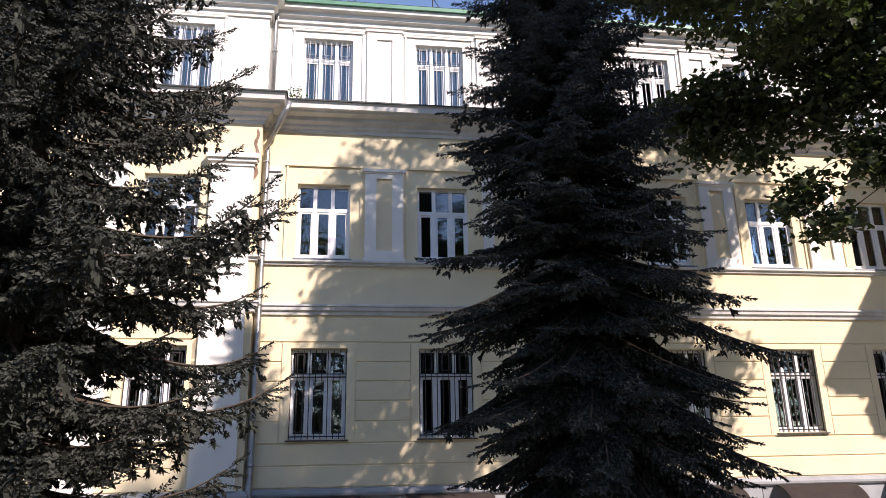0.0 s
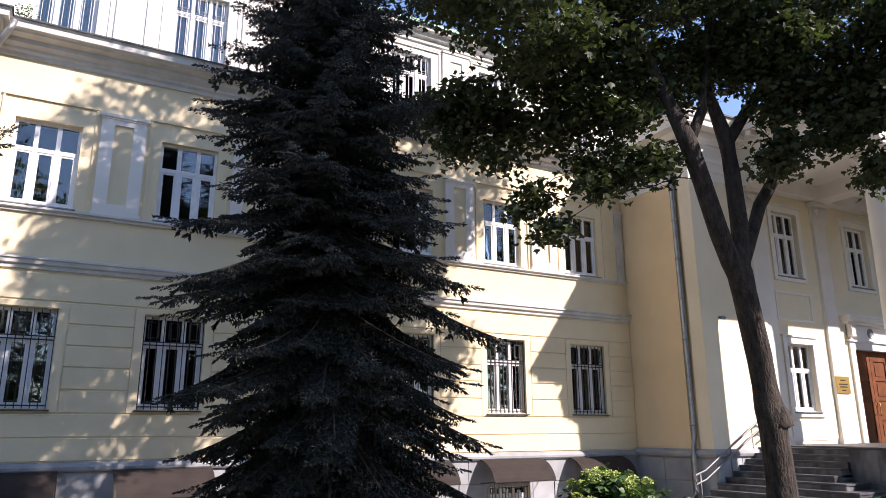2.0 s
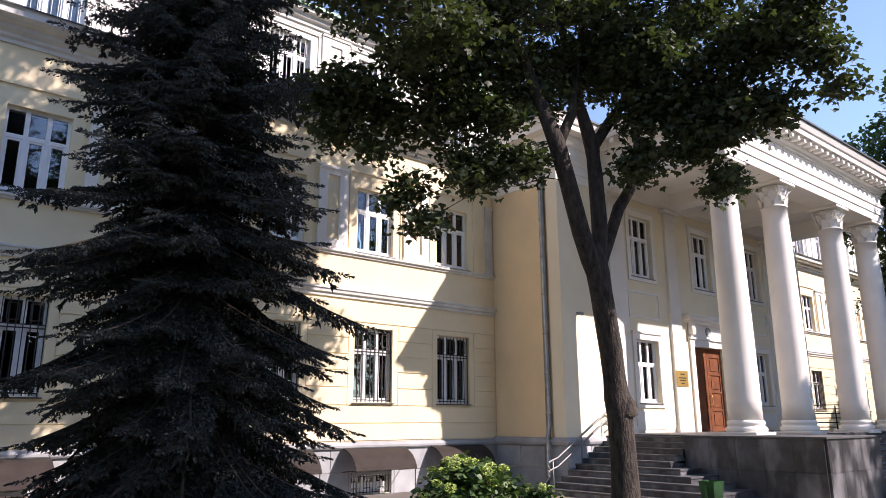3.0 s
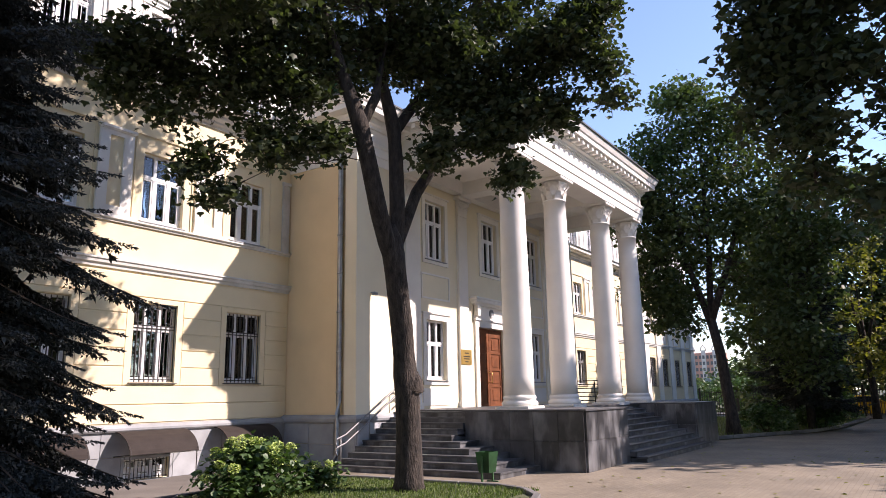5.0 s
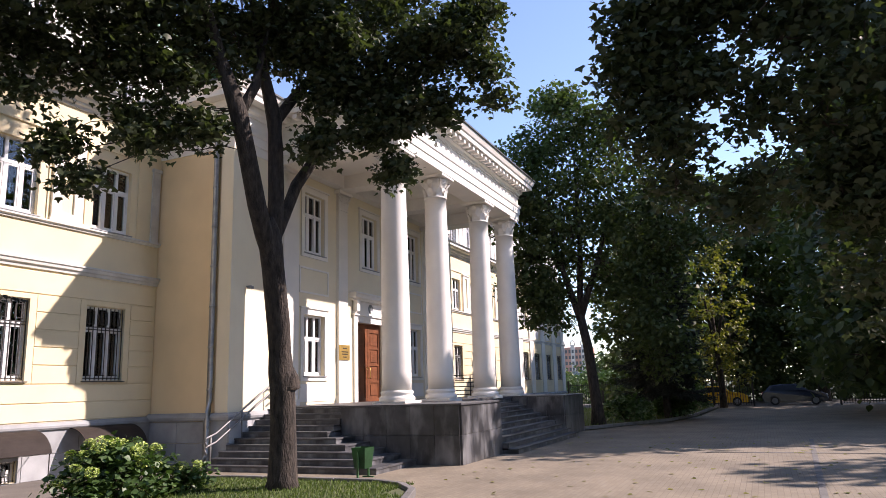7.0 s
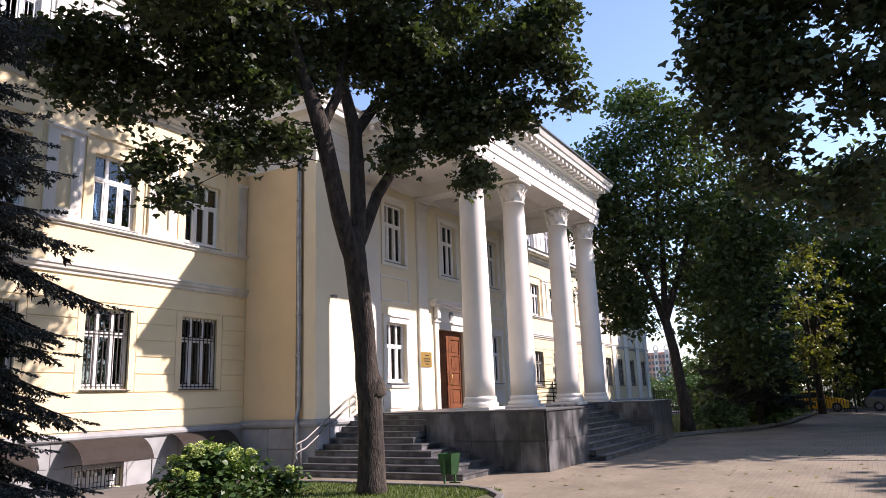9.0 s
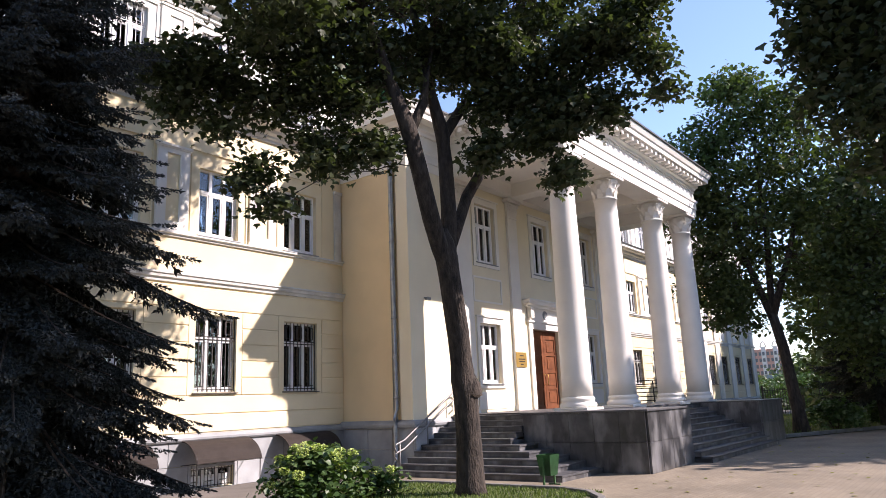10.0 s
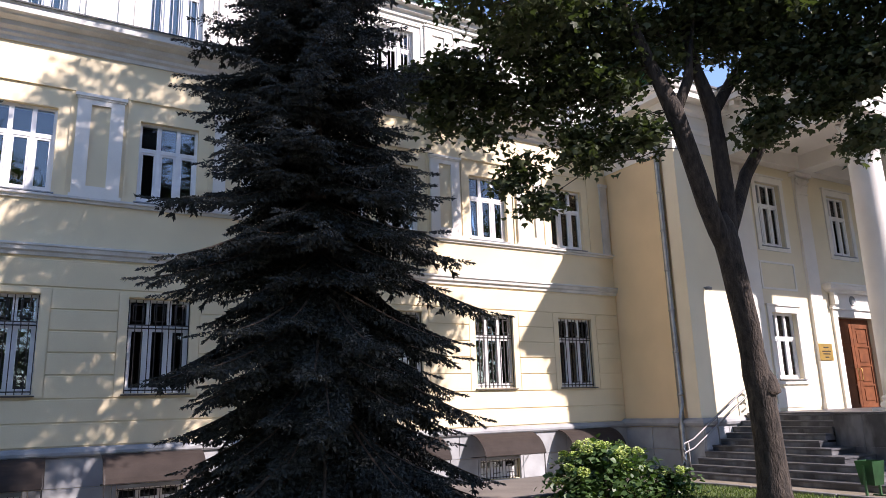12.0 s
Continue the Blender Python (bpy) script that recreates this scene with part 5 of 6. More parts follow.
def spruce(name, label, at, height, radius, seed, mat, drop, tip_up, hang, gap, whorl, bare=0.3, big=1.0, lean=0.0, taper=0.55, tags="tree"):
    """A spruce: whorls of sloping boughs, each a pointed fan of needle sprays with shorter sprays hanging below."""
    gen = np.random.default_rng(seed)
    root = thing(name, at, label, tags)
    ax, ay, az = at
    bm = bmesh.new()
    tube(bm, [(ax, ay, az - 0.1), (ax + lean * 0.5, ay, az + height * 0.5), (ax + lean * 0.97, ay, az + height * 0.97)], [0.085 * radius, 0.05 * radius, 0.015], 9)
    part("trunk", bm, M_BARK, root)
    short = [needle_spray(gen, 0.20 * big, big, 2) for _ in range(3)]
    long = [needle_spray(gen, 0.42 * big, big, 5) for _ in range(4)]
    wood, blocks = bmesh.new(), []

    def place(template, c, yaw, pitch, sc):
        cy, sy, cp, sp = math.cos(yaw), math.sin(yaw), math.cos(pitch), math.sin(pitch)
        R = np.array([(cy * cp, -sy, -cy * sp), (sy * cp, cy, -sy * sp), (sp, 0, cp)])
        blocks.append(template * sc @ R.T + c)

    z = bare
    while z < height * 0.985:
        f = (z - bare) / (height - bare)
        reach = radius * (1 - f) ** taper + 0.05
        nb = max(4, int(whorl * (1 - 0.45 * f)))
        off = gen.uniform(0, 6.28)
        tier = gen.uniform(0.84, 1.12)
        for b in range(nb):
            L = tier * reach * (gen.uniform(0.68, 0.98) if gen.uniform() < 0.8 else gen.uniform(0.98, 1.15))
            a = off + b * 2 * math.pi / nb + gen.normal(0, 0.16)
            slope = 0.55 * f ** 2 - drop * (1 - f) ** 0.5 + gen.normal(0, 0.07)
            slope = max(slope, (0.15 - z) / L)
            m = max(4, int(L / 0.2))
            pts = []
            for i in range(m + 1):
                g = i / m
                pts.append(np.array((ax + lean * z / height + math.cos(a) * L * g, ay + math.sin(a) * L * g, az + max(0.12, z + L * (slope * g + tip_up * g ** 3)))))
            tube(wood, pts, [0.008 + 0.013 * L * (1 - i / m) ** 1.2 for i in range(m + 1)], 4, False)
            k = max(4, int(L / (0.105 * big)))
            for i in range(k + 1):
                g = 0.10 + 0.90 * i / k
                lo = min(int(g * m), m - 1)
                d = pts[lo + 1] - pts[lo]
                c = pts[lo] + d * (g * m - lo)
                base, rise = math.atan2(d[1], d[0]), math.atan2(d[2], math.hypot(d[0], d[1]))
                size = (0.55 + 0.80 * (1 - g) ** 0.8 * min(1.0, L / 1.5)) * (1 - 0.25 * f)
                if i == k:
                    place(long[gen.integers(4)], c, base, rise + 0.1, 0.6)
                    continue
                for sd in (-1, 1):
                    place(long[gen.integers(4)], c, base + sd * gen.uniform(0.45, 0.85), rise * 0.9 - hang * gen.uniform(0.05, 0.6), size * gen.uniform(0.8, 1.15))
                if gen.uniform() < 0.35 + 0.5 * hang:
                    place(short[gen.integers(3)], c, base + gen.normal(0, 0.8), -min(1.45, 0.35 + hang * gen.uniform(0.5, 1.2)), gen.uniform(0.8, 1.2) * (0.7 + 0.5 * hang))
        z += gap * (1 - 0.35 * f) * gen.uniform(0.8, 1.2)
    part("framework", wood, M_TWIG, root)
    v = np.concatenate(blocks)
    put_part("needles", raw_mesh("needles", v, np.arange(len(v)).reshape(-1, 3), mat), root, label="dense needle sprays")
    return root


spruce("spruce_tree", "dense dark blue-green spruce with sloping boughs on the lawn", (5.2, -7.4, 0.05), 11.4, 2.3, 5, M_NEEDLE, 0.80, 0.12, 0.55, 0.37, 14, bare=0.45, big=1.3, lean=-0.65, taper=0.68)
spruce("spruce_tree", "old dark spruce with long boughs and hanging sprays beside the facade", (-1.45, -8.8, 0.05), 15.0, 2.8, 9, M_NEEDLE_OLD, 0.42, 0.34, 1.15, 0.46, 8, bare=0.4, big=1.2, taper=0.5)


# ---- far trees, hedge and street ----
def quick_tree(at, h, r, seed, mat, label, low=0.3, leaf=0.22, count=260, per=34):
    gen = np.random.default_rng(seed)
    x, y, z = at
    lobes = []
    for lev in range(4):
        f = (lev + 0.5) / 4
        rr = r * (0.50 + 0.50 * math.sin(math.pi * (0.2 + 0.72 * f)))
        for k in range(4 if lev < 3 else 3):
            a = lev * 0.7 + k * 2 * math.pi / (4 if lev < 3 else 3) + gen.normal(0, 0.25)
            d = rr * gen.uniform(0.42, 0.62)
            lobes.append((x + math.cos(a) * d, y + math.sin(a) * d, z + h * (low + (0.94 - low) * f) + gen.normal(0, h * 0.03), rr * 0.52, rr * 0.52, h * (0.92 - low) * 0.17, 1.0))
    lobes.append((x, y, z + h * 0.93, r * 0.35, r * 0.35, h * 0.07, 0.6))
    trunk = [(x, y, z - 0.05, h * 0.022), (x + 0.05, y, z + h * 0.15, h * 0.018), (x - 0.15, y + 0.1, z + h * 0.35, h * 0.014)]
    limbs = [[(x - 0.15, y + 0.1, z + h * 0.34, h * 0.012), (x + math.cos(a) * r * 0.25, y + math.sin(a) * r * 0.25, z + h * 0.55, h * 0.007), (x + math.cos(a) * r * 0.35, y + math.sin(a) * r * 0.35, z + h * 0.72, h * 0.003)] for a in (0.3, 2.2, 4.3)]
    return broad_tree("broadleaf_tree", label, at, trunk, limbs, lobes, OVAL_LEAF, leaf, mat, count, per, r * 0.11, seed, 0.5, 0.014)


LX, LY = 34.1, -9.3
broad_tree(
    "linden_tree", "tall green linden with a leaning trunk in a lawn bed", (LX, LY, 0.1),
    [(LX, LY, 0.05, 0.36), (LX, LY + 0.02, 0.9, 0.25), (LX - 0.1, LY + 0.22, 3.5, 0.21), (LX - 0.25, LY + 0.45, 5.0, 0.19)],
    [
        [(LX - 0.25, LY + 0.45, 4.8, 0.18), (LX - 0.4, LY + 1.2, 7.5, 0.12), (LX - 0.5, LY + 1.6, 10.5, 0.06)],
        [(LX - 0.25, LY + 0.45, 4.8, 0.18), (LX, LY - 0.5, 7.5, 0.12), (LX + 0.2, LY - 1.2, 10.0, 0.06)],
        [(LX - 0.25, LY + 0.45, 4.9, 0.16), (LX + 0.1, LY + 0.3, 8.5, 0.12), (LX + 0.1, LY + 0.3, 12.5, 0.05)],
    ],
    [
        (LX - 0.4, LY + 1.6, 13.2, 1.2, 1.2, 1.3, 4), (LX, LY + 0.3, 14.6, 1.3, 1.2, 1.1, 4), (LX - 0.5, LY + 1.9, 10.8, 1.7, 1.6, 1.5, 7), (LX + 0.2, LY - 1.0, 12.2, 1.7, 1.6, 1.5, 7), (LX, LY + 0.6, 9.0, 1.9, 1.9, 1.4, 8),
        (LX + 0.3, LY - 2.2, 9.4, 1.7, 1.6, 1.6, 7), (LX - 0.5, LY + 2.3, 8.0, 1.6, 1.3, 1.3, 6), (LX + 0.4, LY - 2.6, 6.6, 1.6, 1.5, 1.2, 6), (LX + 1.6, LY + 0.5, 11.0, 1.8, 1.8, 2.0, 7), (LX + 1.2, LY - 0.5, 7.0, 1.8, 1.8, 1.2, 6), (LX - 0.6, LY + 1.9, 6.0, 1.2, 1.0, 0.7, 3), (LX + 0.5, LY - 2.7, 4.6, 1.4, 1.3, 1.0, 4), (LX + 1.6, LY - 3.2, 3.2, 1.2, 1.2, 1.0, 3), (LX + 2.4, LY - 1.6, 4.6, 1.5, 1.5, 1.2, 4),
    ] + [
        (LX - 0.3, LY + 3.0, 12.4, 1.5, 1.2, 1.6, 6), (LX, LY + 3.2, 9.8, 1.4, 1.2, 1.6, 6), (LX - 0.3, LY + 2.8, 6.8, 1.3, 1.2, 1.2, 5), (LX, LY + 1.9, 5.1, 1.1, 0.9, 0.6, 3), (LX + 0.2, LY + 1.0, 15.6, 1.3, 1.1, 0.8, 4),
        (LX + 0.8, LY - 3.5, 11.2, 1.4, 1.4, 1.5, 6), (LX + 0.8, LY - 3.6, 8.2, 1.4, 1.4, 1.4, 6), (LX + 0.6, LY - 1.2, 14.4, 1.3, 1.2, 1.0, 4),
    ],
    OVAL_LEAF, 0.23, M_LINDEN, 800, 44, 0.40, 31, 0.5)
spruce("spruce_tree", "dark full spruce standing behind the lawn bed", (39.8, -11.6, 0.1), 12.5, 2.4, 41, M_NEEDLE_OLD, 0.42, 0.18, 0.5, 0.5, 8, bare=1.7, big=2.2, taper=0.8)
quick_tree((55.2, -13.5, 0.0), 12.0, 2.3, 33, M_YLEAF, "broadleaf tree with yellowing leaves by the street", 0.12, 0.26, 105, 24)
for i, (x, y, h, r, low) in enumerate(((34.0, -23.5, 17, 5.2, 0.2), (40.0, -23.0, 18, 5.0, 0.12), (54.5, -25.5, 20, 5.0, 0.08), (65.0, -8.5, 19, 5.0, 0.06), (75.0, -17.0, 21, 5.5, 0.04), (66.5, -20.5, 20, 5.5, 0.10), (67.0, -14.5, 20, 5.5, 0.12), (46.0, -22.5, 18, 4.5, 0.06), (77.0, -26.0, 22, 6.5, 0.04))):
    quick_tree((x, y, 0.0), h, r, 50 + i, M_LINDEN, "tall shaded broadleaf tree at the edge of the plaza", low, 0.48, 380, 26)
for i, (x, y, h, r) in enumerate(((-8, -32, 15, 5.5), (4, -36, 17, 6.0), (-22, -24, 14, 5.0), (16, -40, 17, 6.0), (-2, -29, 17, 5.0), (-14, -29, 16, 5.0), (9, -31, 17, 5.0))):
    quick_tree((x, y, 0.0), h, r, 70 + i, M_LINDEN, "tall broadleaf tree across the plaza", 0.04, 0.6, 120, 24)
# added row out of view, there to keep sun off the plaza-edge trees
for i, (x, y, h, r) in enumerate(((30, -36, 17, 6.0), (42, -35, 22, 7.0), (54, -34, 23, 7.0), (68, -36, 24, 7.0))):
    quick_tree((x, y, 0.0), h, r, 80 + i, M_LINDEN, "unseen tall broadleaf tree added to shade the plaza-edge trees", 0.08, 0.6, 170, 26)
for i, (x, y) in enumerate(((74, -25), (74.5, -20), (74, -15.5), (73.5, -11))):
    quick_tree((x, y, 0.0), 7.5, 3.2, 130 + i, M_LINDEN, "dense dark thicket across the street", 0.02, 0.42, 130, 24)


def shrub(name, label, at, rx, ry, h, seed, mat, size, count, per, blooms=0, kind_tag="bush"):
    gen = np.random.default_rng(seed)
    x, y, z = at
    root = thing(name, at, label, kind_tag)
    a, f = gen.uniform(0, 6.28, count), gen.uniform(0, 1, count) ** 0.6
    t = gen.uniform(0.15, 1.0, count)
    r = f * np.sqrt(np.clip(1 - (t * 0.95) ** 2, 0.05, 1))
    ends = np.stack([x + rx * r * np.cos(a), y + ry * r * np.sin(a), z + h * t], 1)
    bm = bmesh.new()
    for e in ends[::3]:
        limb(bm, (x + (e[0] - x) * 0.15, y + (e[1] - y) * 0.15, z - 0.02), e, 0.012, 0.004, gen, 0.1, 3, 4)
    part("stems", bm, M_TWIG, root)
    pl = (ends[:, None] + gen.normal(0, 1, (count, per, 3)) * (0.12, 0.12, 0.08)).reshape(-1, 3)
    pl[:, 2] = np.maximum(pl[:, 2], z + 0.05)
    put_part("foliage", leaves("foliage", pl, size, OVAL_LEAF * (1.35, 1), mat, 0.35, gen), root)
    top = []
    for e in ends[np.argsort(-0.55 * (ends[:, 2] - z) / h - 0.9 * f + gen.uniform(0, 0.5, count))]:
        if len(top) < blooms and all(np.linalg.norm(e - q) > 0.27 for q in top):
            top.append(e)
    for e in top:
        c = np.array(e) + (0, 0, 0.09)
        d = gen.normal(0, 1, (130, 3))
        d /= np.linalg.norm(d, axis=1)[:, None]
        rr = gen.uniform(0.075, 0.115)
        put_part("bloom", leaves("bloom", c + d * rr * (1, 1, 0.8), 0.038, OVAL_LEAF * (1.5, 1), M_BLOOM, -0.2, gen), root, label="round lime-green bloom")
    return root


shrub("hydrangea_bush", "leafy hydrangea bush with round lime-green blooms", (11.4, -5.4, 0.05), 1.2, 1.1, 1.0, 3, M_BUSH, 0.12, 240, 10, 30)
shrub("low_bush", "low green shrub at the lawn edge", (12.7, -5.9, 0.05), 0.55, 0.5, 0.45, 4, M_BUSH, 0.10, 60, 9, 5)
for i, (x, y, rx, h) in enumerate(((33.0, -7.2, 0.9, 1.1), (36.5, -10.2, 1.2, 1.2), (40.5, -12.0, 1.0, 1.1), (41.8, -11.2, 0.8, 1.0), (50.5, -11.9, 1.1, 1.7), (53.0, -11.6, 1.0, 1.5), (46.5, -10.0, 1.2, 0.9), (50.0, -7.5, 1.2, 0.9))):
    shrub("garden_shrub", "bright green shrub in the far lawn bed", (x, y, 0.1), rx, rx, h, 90 + i, M_BUSH, 0.17, 110, 10)

# roof-gutter weed on the cornice
shrub("gutter_weed", "small weed growing on the cornice", (0.62, -0.22, 10.27), 0.13, 0.12, 0.42, 8, M_BUSH, 0.05, 26, 7, 0, "plant")


# iron fence along the street
FX = 57.3
fence = thing("fence", (FX, -12, 0), "dark iron bar fence along the street", "fence", kind="structure")
ME_BAR = bars([((0, 0, 0.1), (0, 0, 1.95))], M_IRON, 0.026)
ME_POST = finish(boxes((-0.06, 0.06, -0.06, 0.06, -0.05, 2.15)), "post", M_IRON)
for y0, y1 in ((-15.4, -2.2), (-27.0, -20.8)):
    n = round((y1 - y0) / 0.17)
    for i in range(n + 1):
        put_part("bar", ME_BAR, fence, (FX, y0 + (y1 - y0) * i / n, 0))
    m = round((y1 - y0) / 2.6)
    for i in range(m + 1):
        put_part("post", ME_POST, fence, (FX, y0 + (y1 - y0) * i / m, 0))
    for z in (0.22, 1.78):
        part("rail", boxes((FX - 0.02, FX + 0.02, y0, y1, z, z + 0.05)), M_IRON, fence)


def car(at, turn, paint, label, hood=True):
    """A parked car: a lofted body, dark glass, lamps and four wheels."""
    root = thing("car", (0, 0, 0), label, "car", "parked cars")
    prof = [(-2.15, 0.55), (-2.12, 0.85), (-1.95, 0.98), (-1.55, 1.38), (-0.9, 1.47), (0.1, 1.46), (0.95, 1.02), (1.75, 0.90), (2.08, 0.72), (2.15, 0.45), (2.05, 0.25), (-2.05, 0.25)]
    bm = bmesh.new()
    rows = []
    for w, sx in ((-0.86, 0.97), (-0.80, 1.0), (0.80, 1.0), (0.86, 0.97)):
        rows.append([bm.verts.new((x * sx, w * (0.78 if z > 1.05 else 1.0), z if abs(w) < 0.85 else 0.25 + (z - 0.25) * 0.97)) for x, z in prof])
    for r0, r1 in zip(rows, rows[1:]):
        for i in range(len(prof)):
            j = (i + 1) % len(prof)
            bm.faces.new((r0[i], r0[j], r1[j], r1[i])).smooth = False
    bm.faces.new(rows[0])
    bm.faces.new(rows[-1])
    part("body", bm, paint, root)
    for s in (-1, 1):
        bm = bmesh.new()
        v = [bm.verts.new((x, s * w, z)) for x, z, w in ((-1.6, 1.02, 0.875), (0.80, 1.02, 0.875), (0.05, 1.40, 0.695), (-1.35, 1.36, 0.70))]
        bm.faces.new(v)
        bmesh.ops.solidify(bm, geom=bm.faces[:], thickness=0.02)
        part("side_window", bm, M_CARGLASS, root)
        for x in (-1.3, 1.32):
            tyre_bm = bmesh.new()
            tube(tyre_bm, [(x, s * 0.68, 0.32), (x, s * 0.90, 0.32)], 0.32, 18)
            ty = part("wheel", tyre_bm, M_TYRE, root)
            rim = bmesh.new()
            tube(rim, [(x, s * 0.89, 0.32), (x, s * 0.908, 0.32)], 0.20, 12)
            part("rim", rim, M_STEEL, ty)
        part("headlight", boxes((2.0, 2.12, s * 0.55, s * 0.78, 0.62, 0.74)), M_FRAME, root)
        part("tail_light", boxes((-2.14, -2.06, s * 0.55, s * 0.78, 0.75, 0.92)), M_TAIL, root)
    for x0, z0, x1, z1 in ((0.14, 1.45, 0.94, 1.04), (-1.58, 1.37, -1.93, 1.0)):
        bm = bmesh.new()
        v = [bm.verts.new(p) for p in ((x0, -0.6, z0), (x0, 0.6, z0), (x1, 0.72, z1), (x1, -0.72, z1))]
        bm.faces.new(v)
        bmesh.ops.translate(bm, verts=bm.verts[:], vec=(0.02 if x1 > x0 else -0.02, 0, 0.015))
        bmesh.ops.solidify(bm, geom=bm.faces[:], thickness=0.015)
        part("windscreen", bm, M_CARGLASS, root)
    root.matrix_basis = pose(*at, 0, 0, turn)
    return root


M_CARGLASS = material("dark_car_glass", (0.02, 0.022, 0.025), 0.08, vary=0.1, bump=0)
M_TYRE = material("black_rubber", (0.02, 0.02, 0.02), 0.9, vary=0.2, bump=0.1)
M_TAIL = material("red_lamp", (0.4, 0.02, 0.02), 0.3, vary=0.1, bump=0)
M_TAXI = material("yellow_car_paint", (0.75, 0.42, 0.02), 0.25, vary=0.08, bump=0)
M_DARKCAR = material("dark_blue_car_paint", (0.03, 0.035, 0.05), 0.2, vary=0.1, bump=0)
car((60.0, -12.9, -0.02), -88, M_TAXI, "yellow taxi parked on the street behind the fence")
car((59.8, -18.1, -0.02), -92, M_DARKCAR, "dark blue hatchback parked on the street")

# dark drain strips laid into the paving
for ends, top in (([(13.5, -16.76), (27.0, -17.27), (27.0, -17.39), (13.5, -16.88)], 0.006), ([(22.46, -20.5), (22.46, -14.6), (22.34, -14.6), (22.34, -20.5)], 0.010)):
    sheet("paving_strip", ends[::-1], -0.05, top, M_KERB, "dark narrow drain strip laid into the pavers", "paving strip")

# small wall camera on the corner pilaster
sc = thing("security_camera", (18.07, BF - 0.05, 4.9), "small grey security camera on the corner wall", "camera")
part("bracket", boxes((18.04, 18.10, BF - 0.16, BF - 0.002, 4.93, 4.97)), M_SILL, sc)
part("housing", boxes((17.93, 18.13, BF - 0.22, BF - 0.12, 4.86, 4.95)), M_SILL, sc, bevel=0.012)

# litter bin by the stairs
bn = thing("litter_bin", (15.83, -7.94, 0), "green painted steel litter bin on two legs", "bin")
bm = bmesh.new()
for z, a, b in ((0.22, 0.15, 0.13), (0.66, 0.21, 0.17)):
    for sx, sy in ((-1, -1), (1, -1), (1, 1), (-1, 1)):
        bm.verts.new((15.83 + sx * a, -7.94 + sy * b, z))
bm.verts.ensure_lookup_table()
V = bm.verts
for f in ((0, 1, 5, 4), (1, 2, 6, 5), (2, 3, 7, 6), (3, 0, 4, 7), (3, 2, 1, 0)):
    bm.faces.new([V[i] for i in f])
bmesh.ops.solidify(bm, geom=bm.faces[:], thickness=0.012)
part("bucket", bm, M_GREENBIN, bn)
for s in (-1, 1):
    part("leg", boxes((15.83 + s * 0.23 - 0.018, 15.83 + s * 0.23 + 0.018, -7.96, -7.92, 0.0, 0.58)), M_GREENBIN, bn)
    part("foot", boxes((15.83 + s * 0.23 - 0.02, 15.83 + s * 0.23 + 0.02, -8.08, -7.80, 0.0, 0.025)), M_GREENBIN, bn)

# ---- the far town ----
M_TOWER = material("pink_brick_tower", (0.58, 0.31, 0.24), 0.9, vary=0.15, scale=0.2, fine=3, bump=0)
M_FARBLOCK = material("grey_far_block", (0.25, 0.28, 0.32), 0.9, vary=0.2, scale=0.2, fine=3, bump=0)
M_FARBAY = material("pale_far_bay", (0.66, 0.60, 0.56), 0.9, vary=0.1, scale=0.2, fine=3, bump=0)
M_FARGLASS = material("far_window", (0.07, 0.08, 0.10), 0.2, vary=0.2, bump=0)
tower = thing("apartment_tower", (250, 42, 0), "far pink and white apartment tower in the haze", "building")
part("wall", boxes((246, 256, 37.6, 50, -1, 14.6)), M_TOWER, tower)
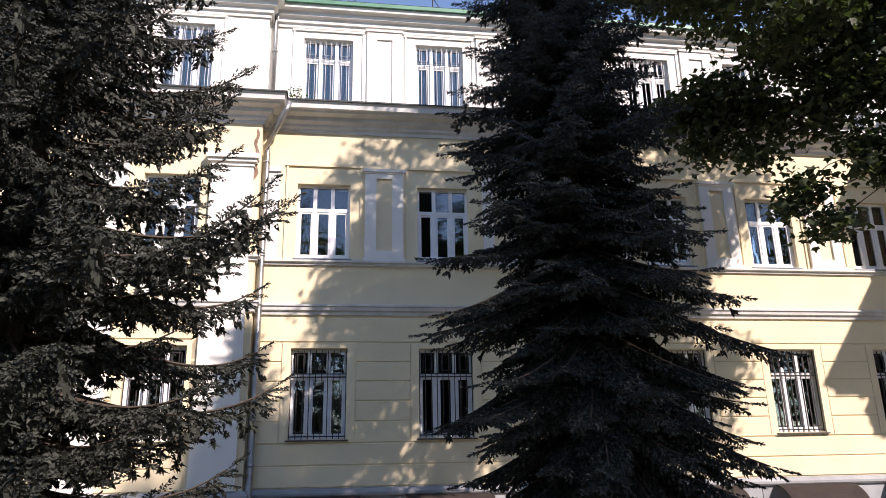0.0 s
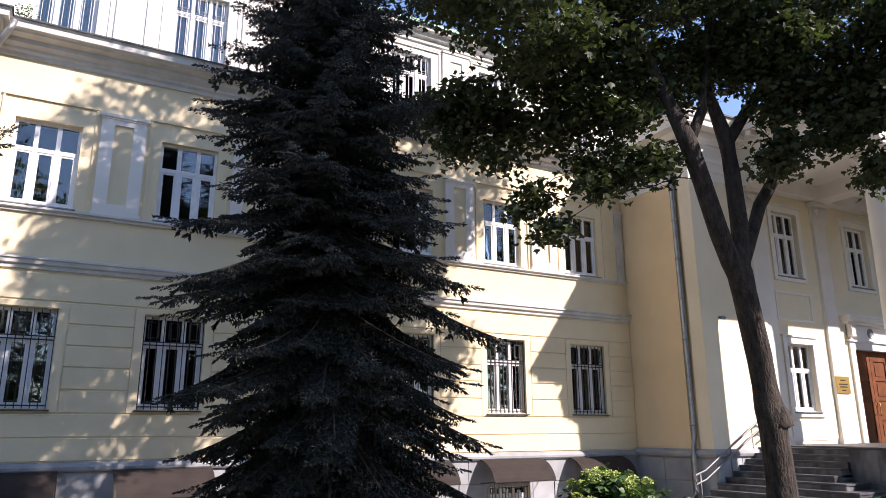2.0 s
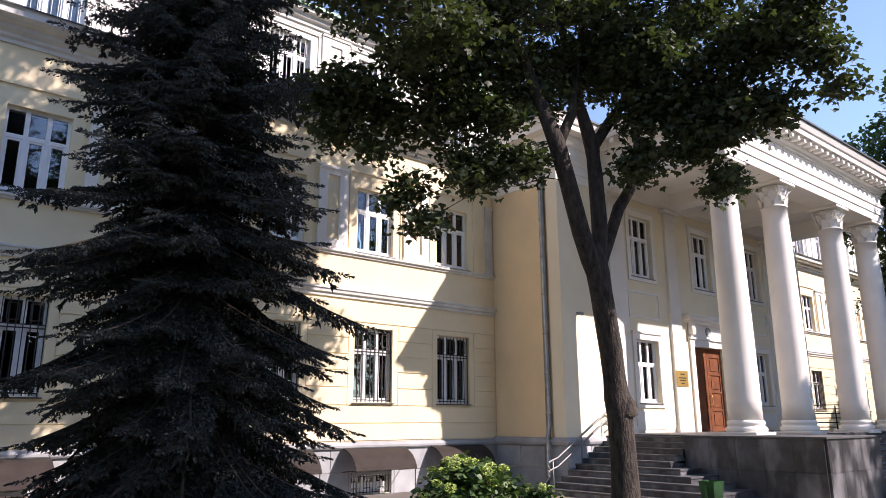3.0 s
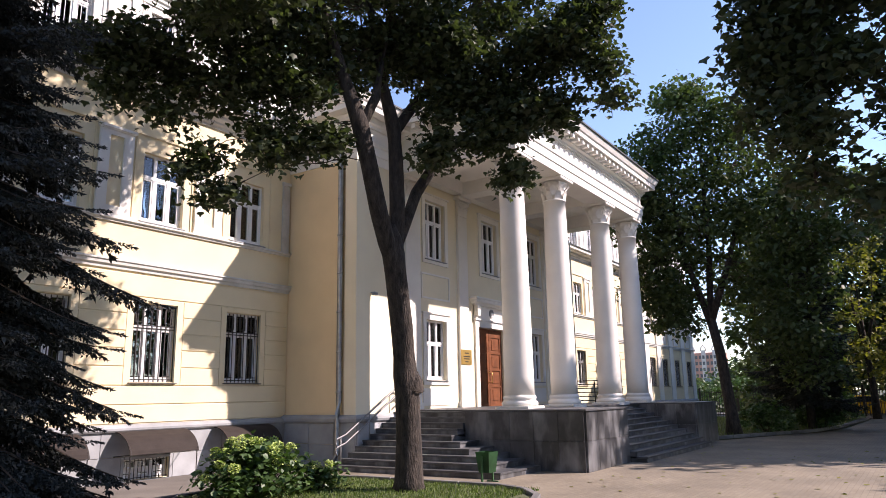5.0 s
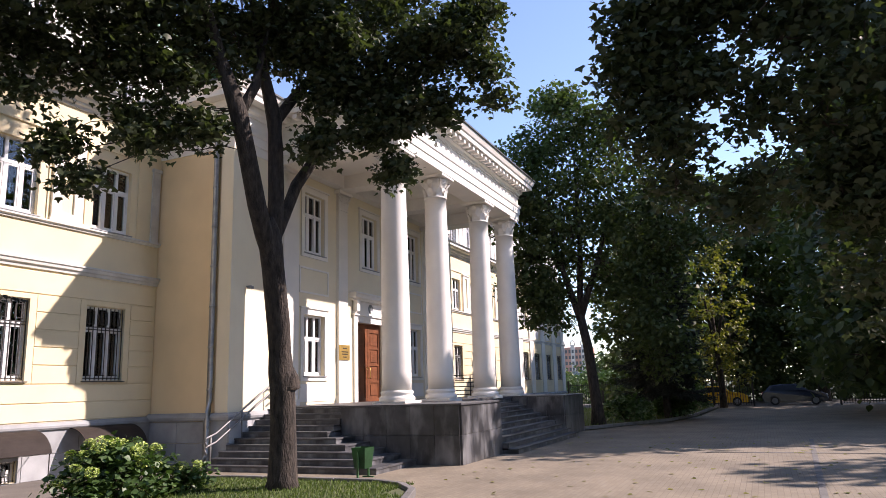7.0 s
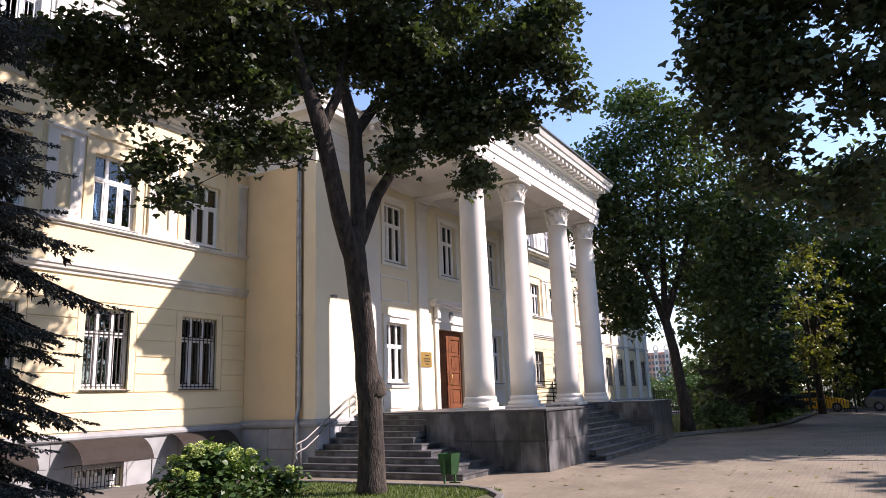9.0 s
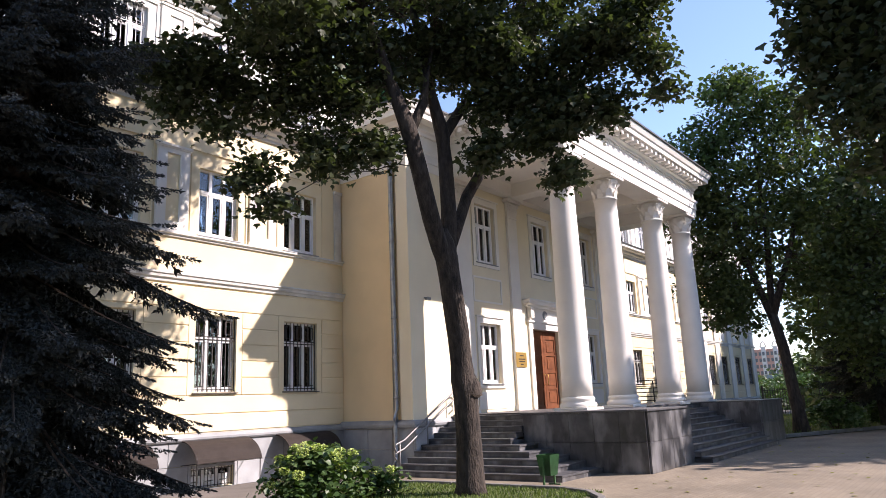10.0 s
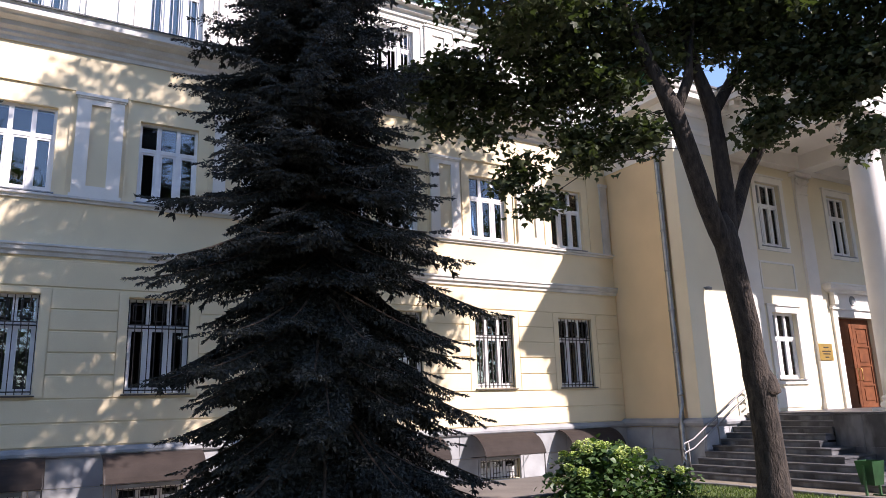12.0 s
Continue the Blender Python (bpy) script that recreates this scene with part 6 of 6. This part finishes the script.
for y in (39.4, 43.0, 46.6):
    part("bay", boxes((245.6, 256.4, y - 0.7, y + 0.7, -1, 15.4)), M_FARBAY, tower)
    bm = bmesh.new()
    tube(bm, [(246, y - 0.9, 15.2), (246, y - 0.6, 16.4), (246, y, 17.1), (246, y + 0.6, 16.4), (246, y + 0.9, 15.2)], 0.22, 6)
    part("roof_arch", bm, M_FARBAY, tower)
ME_FW = finish(boxes((-0.1, 0.1, -0.35, 0.35, 0, 1.1)), "window", M_FARGLASS)
for k in range(7):
    for y in (38.2, 39.4, 40.6, 41.8, 43.0, 44.2, 45.4, 46.6, 47.8):
        put_part("window", ME_FW, tower, (245.58 if y in (39.4, 43.0, 46.6) else 245.98, y, 0.6 + 2.0 * k))
blk = thing("far_block", (200, 18, 0), "low grey building far behind the trees", "building")
part("wall", boxes((200, 215, 10, 34, -1, 5.5)), M_FARBLOCK, blk)
for y in range(12, 33, 2):
    put_part("window", ME_FW, blk, (199.98, y, 2.6))
quick_tree((50.5, -9.5, 0.0), 13.0, 3.4, 140, M_LINDEN, "dense dark tree across the street", 0.03, 0.42, 200, 28)
for i, (x, y) in enumerate(((75, -3.0), (77, 1.0), (80, 5.0), (75, -7.5))):
    quick_tree((x, y, 0.0), 3.2, 3.0, 150 + i, M_BUSH, "low green bushes beyond the street", 0.02, 0.30, 80, 24)
for i, (x, y, h, r) in enumerate(((85, 8, 5, 4), (95, 2, 6, 5), (110, 16, 6, 6), (120, 5, 6, 6))):
    quick_tree((x, y, 0.0), h, r, 110 + i, M_LINDEN, "far green trees beyond the street", 0.1, 0.55, 90, 24)


# fallen leaves scattered over the plaza
gen = np.random.default_rng(77)
n = 260
pl = np.stack([gen.uniform(13, 28, n), gen.uniform(-18, -8.2, n), np.full(n, 0.012)], 1)
pl = pl[~((pl[:, 0] < 15) & (pl[:, 1] > -10.8)) & ~((pl[:, 0] > 16) & (pl[:, 1] > -9.9))]
fallen = new("fallen_leaves", leaves("fallen_leaves", pl, 0.10, MAPLE_LEAF, M_YLEAF, 0.0, gen))
co = np.zeros(len(fallen.data.vertices) * 3)
fallen.data.vertices.foreach_get("co", co)
co[2::3] = np.clip(0.012 + (co[2::3] - 0.012) * 0.25, 0.004, 0.04)
fallen.data.vertices.foreach_set("co", co)
tagged(fallen, "small dry yellow leaves scattered on the paving", "leaves", kind="stuff")
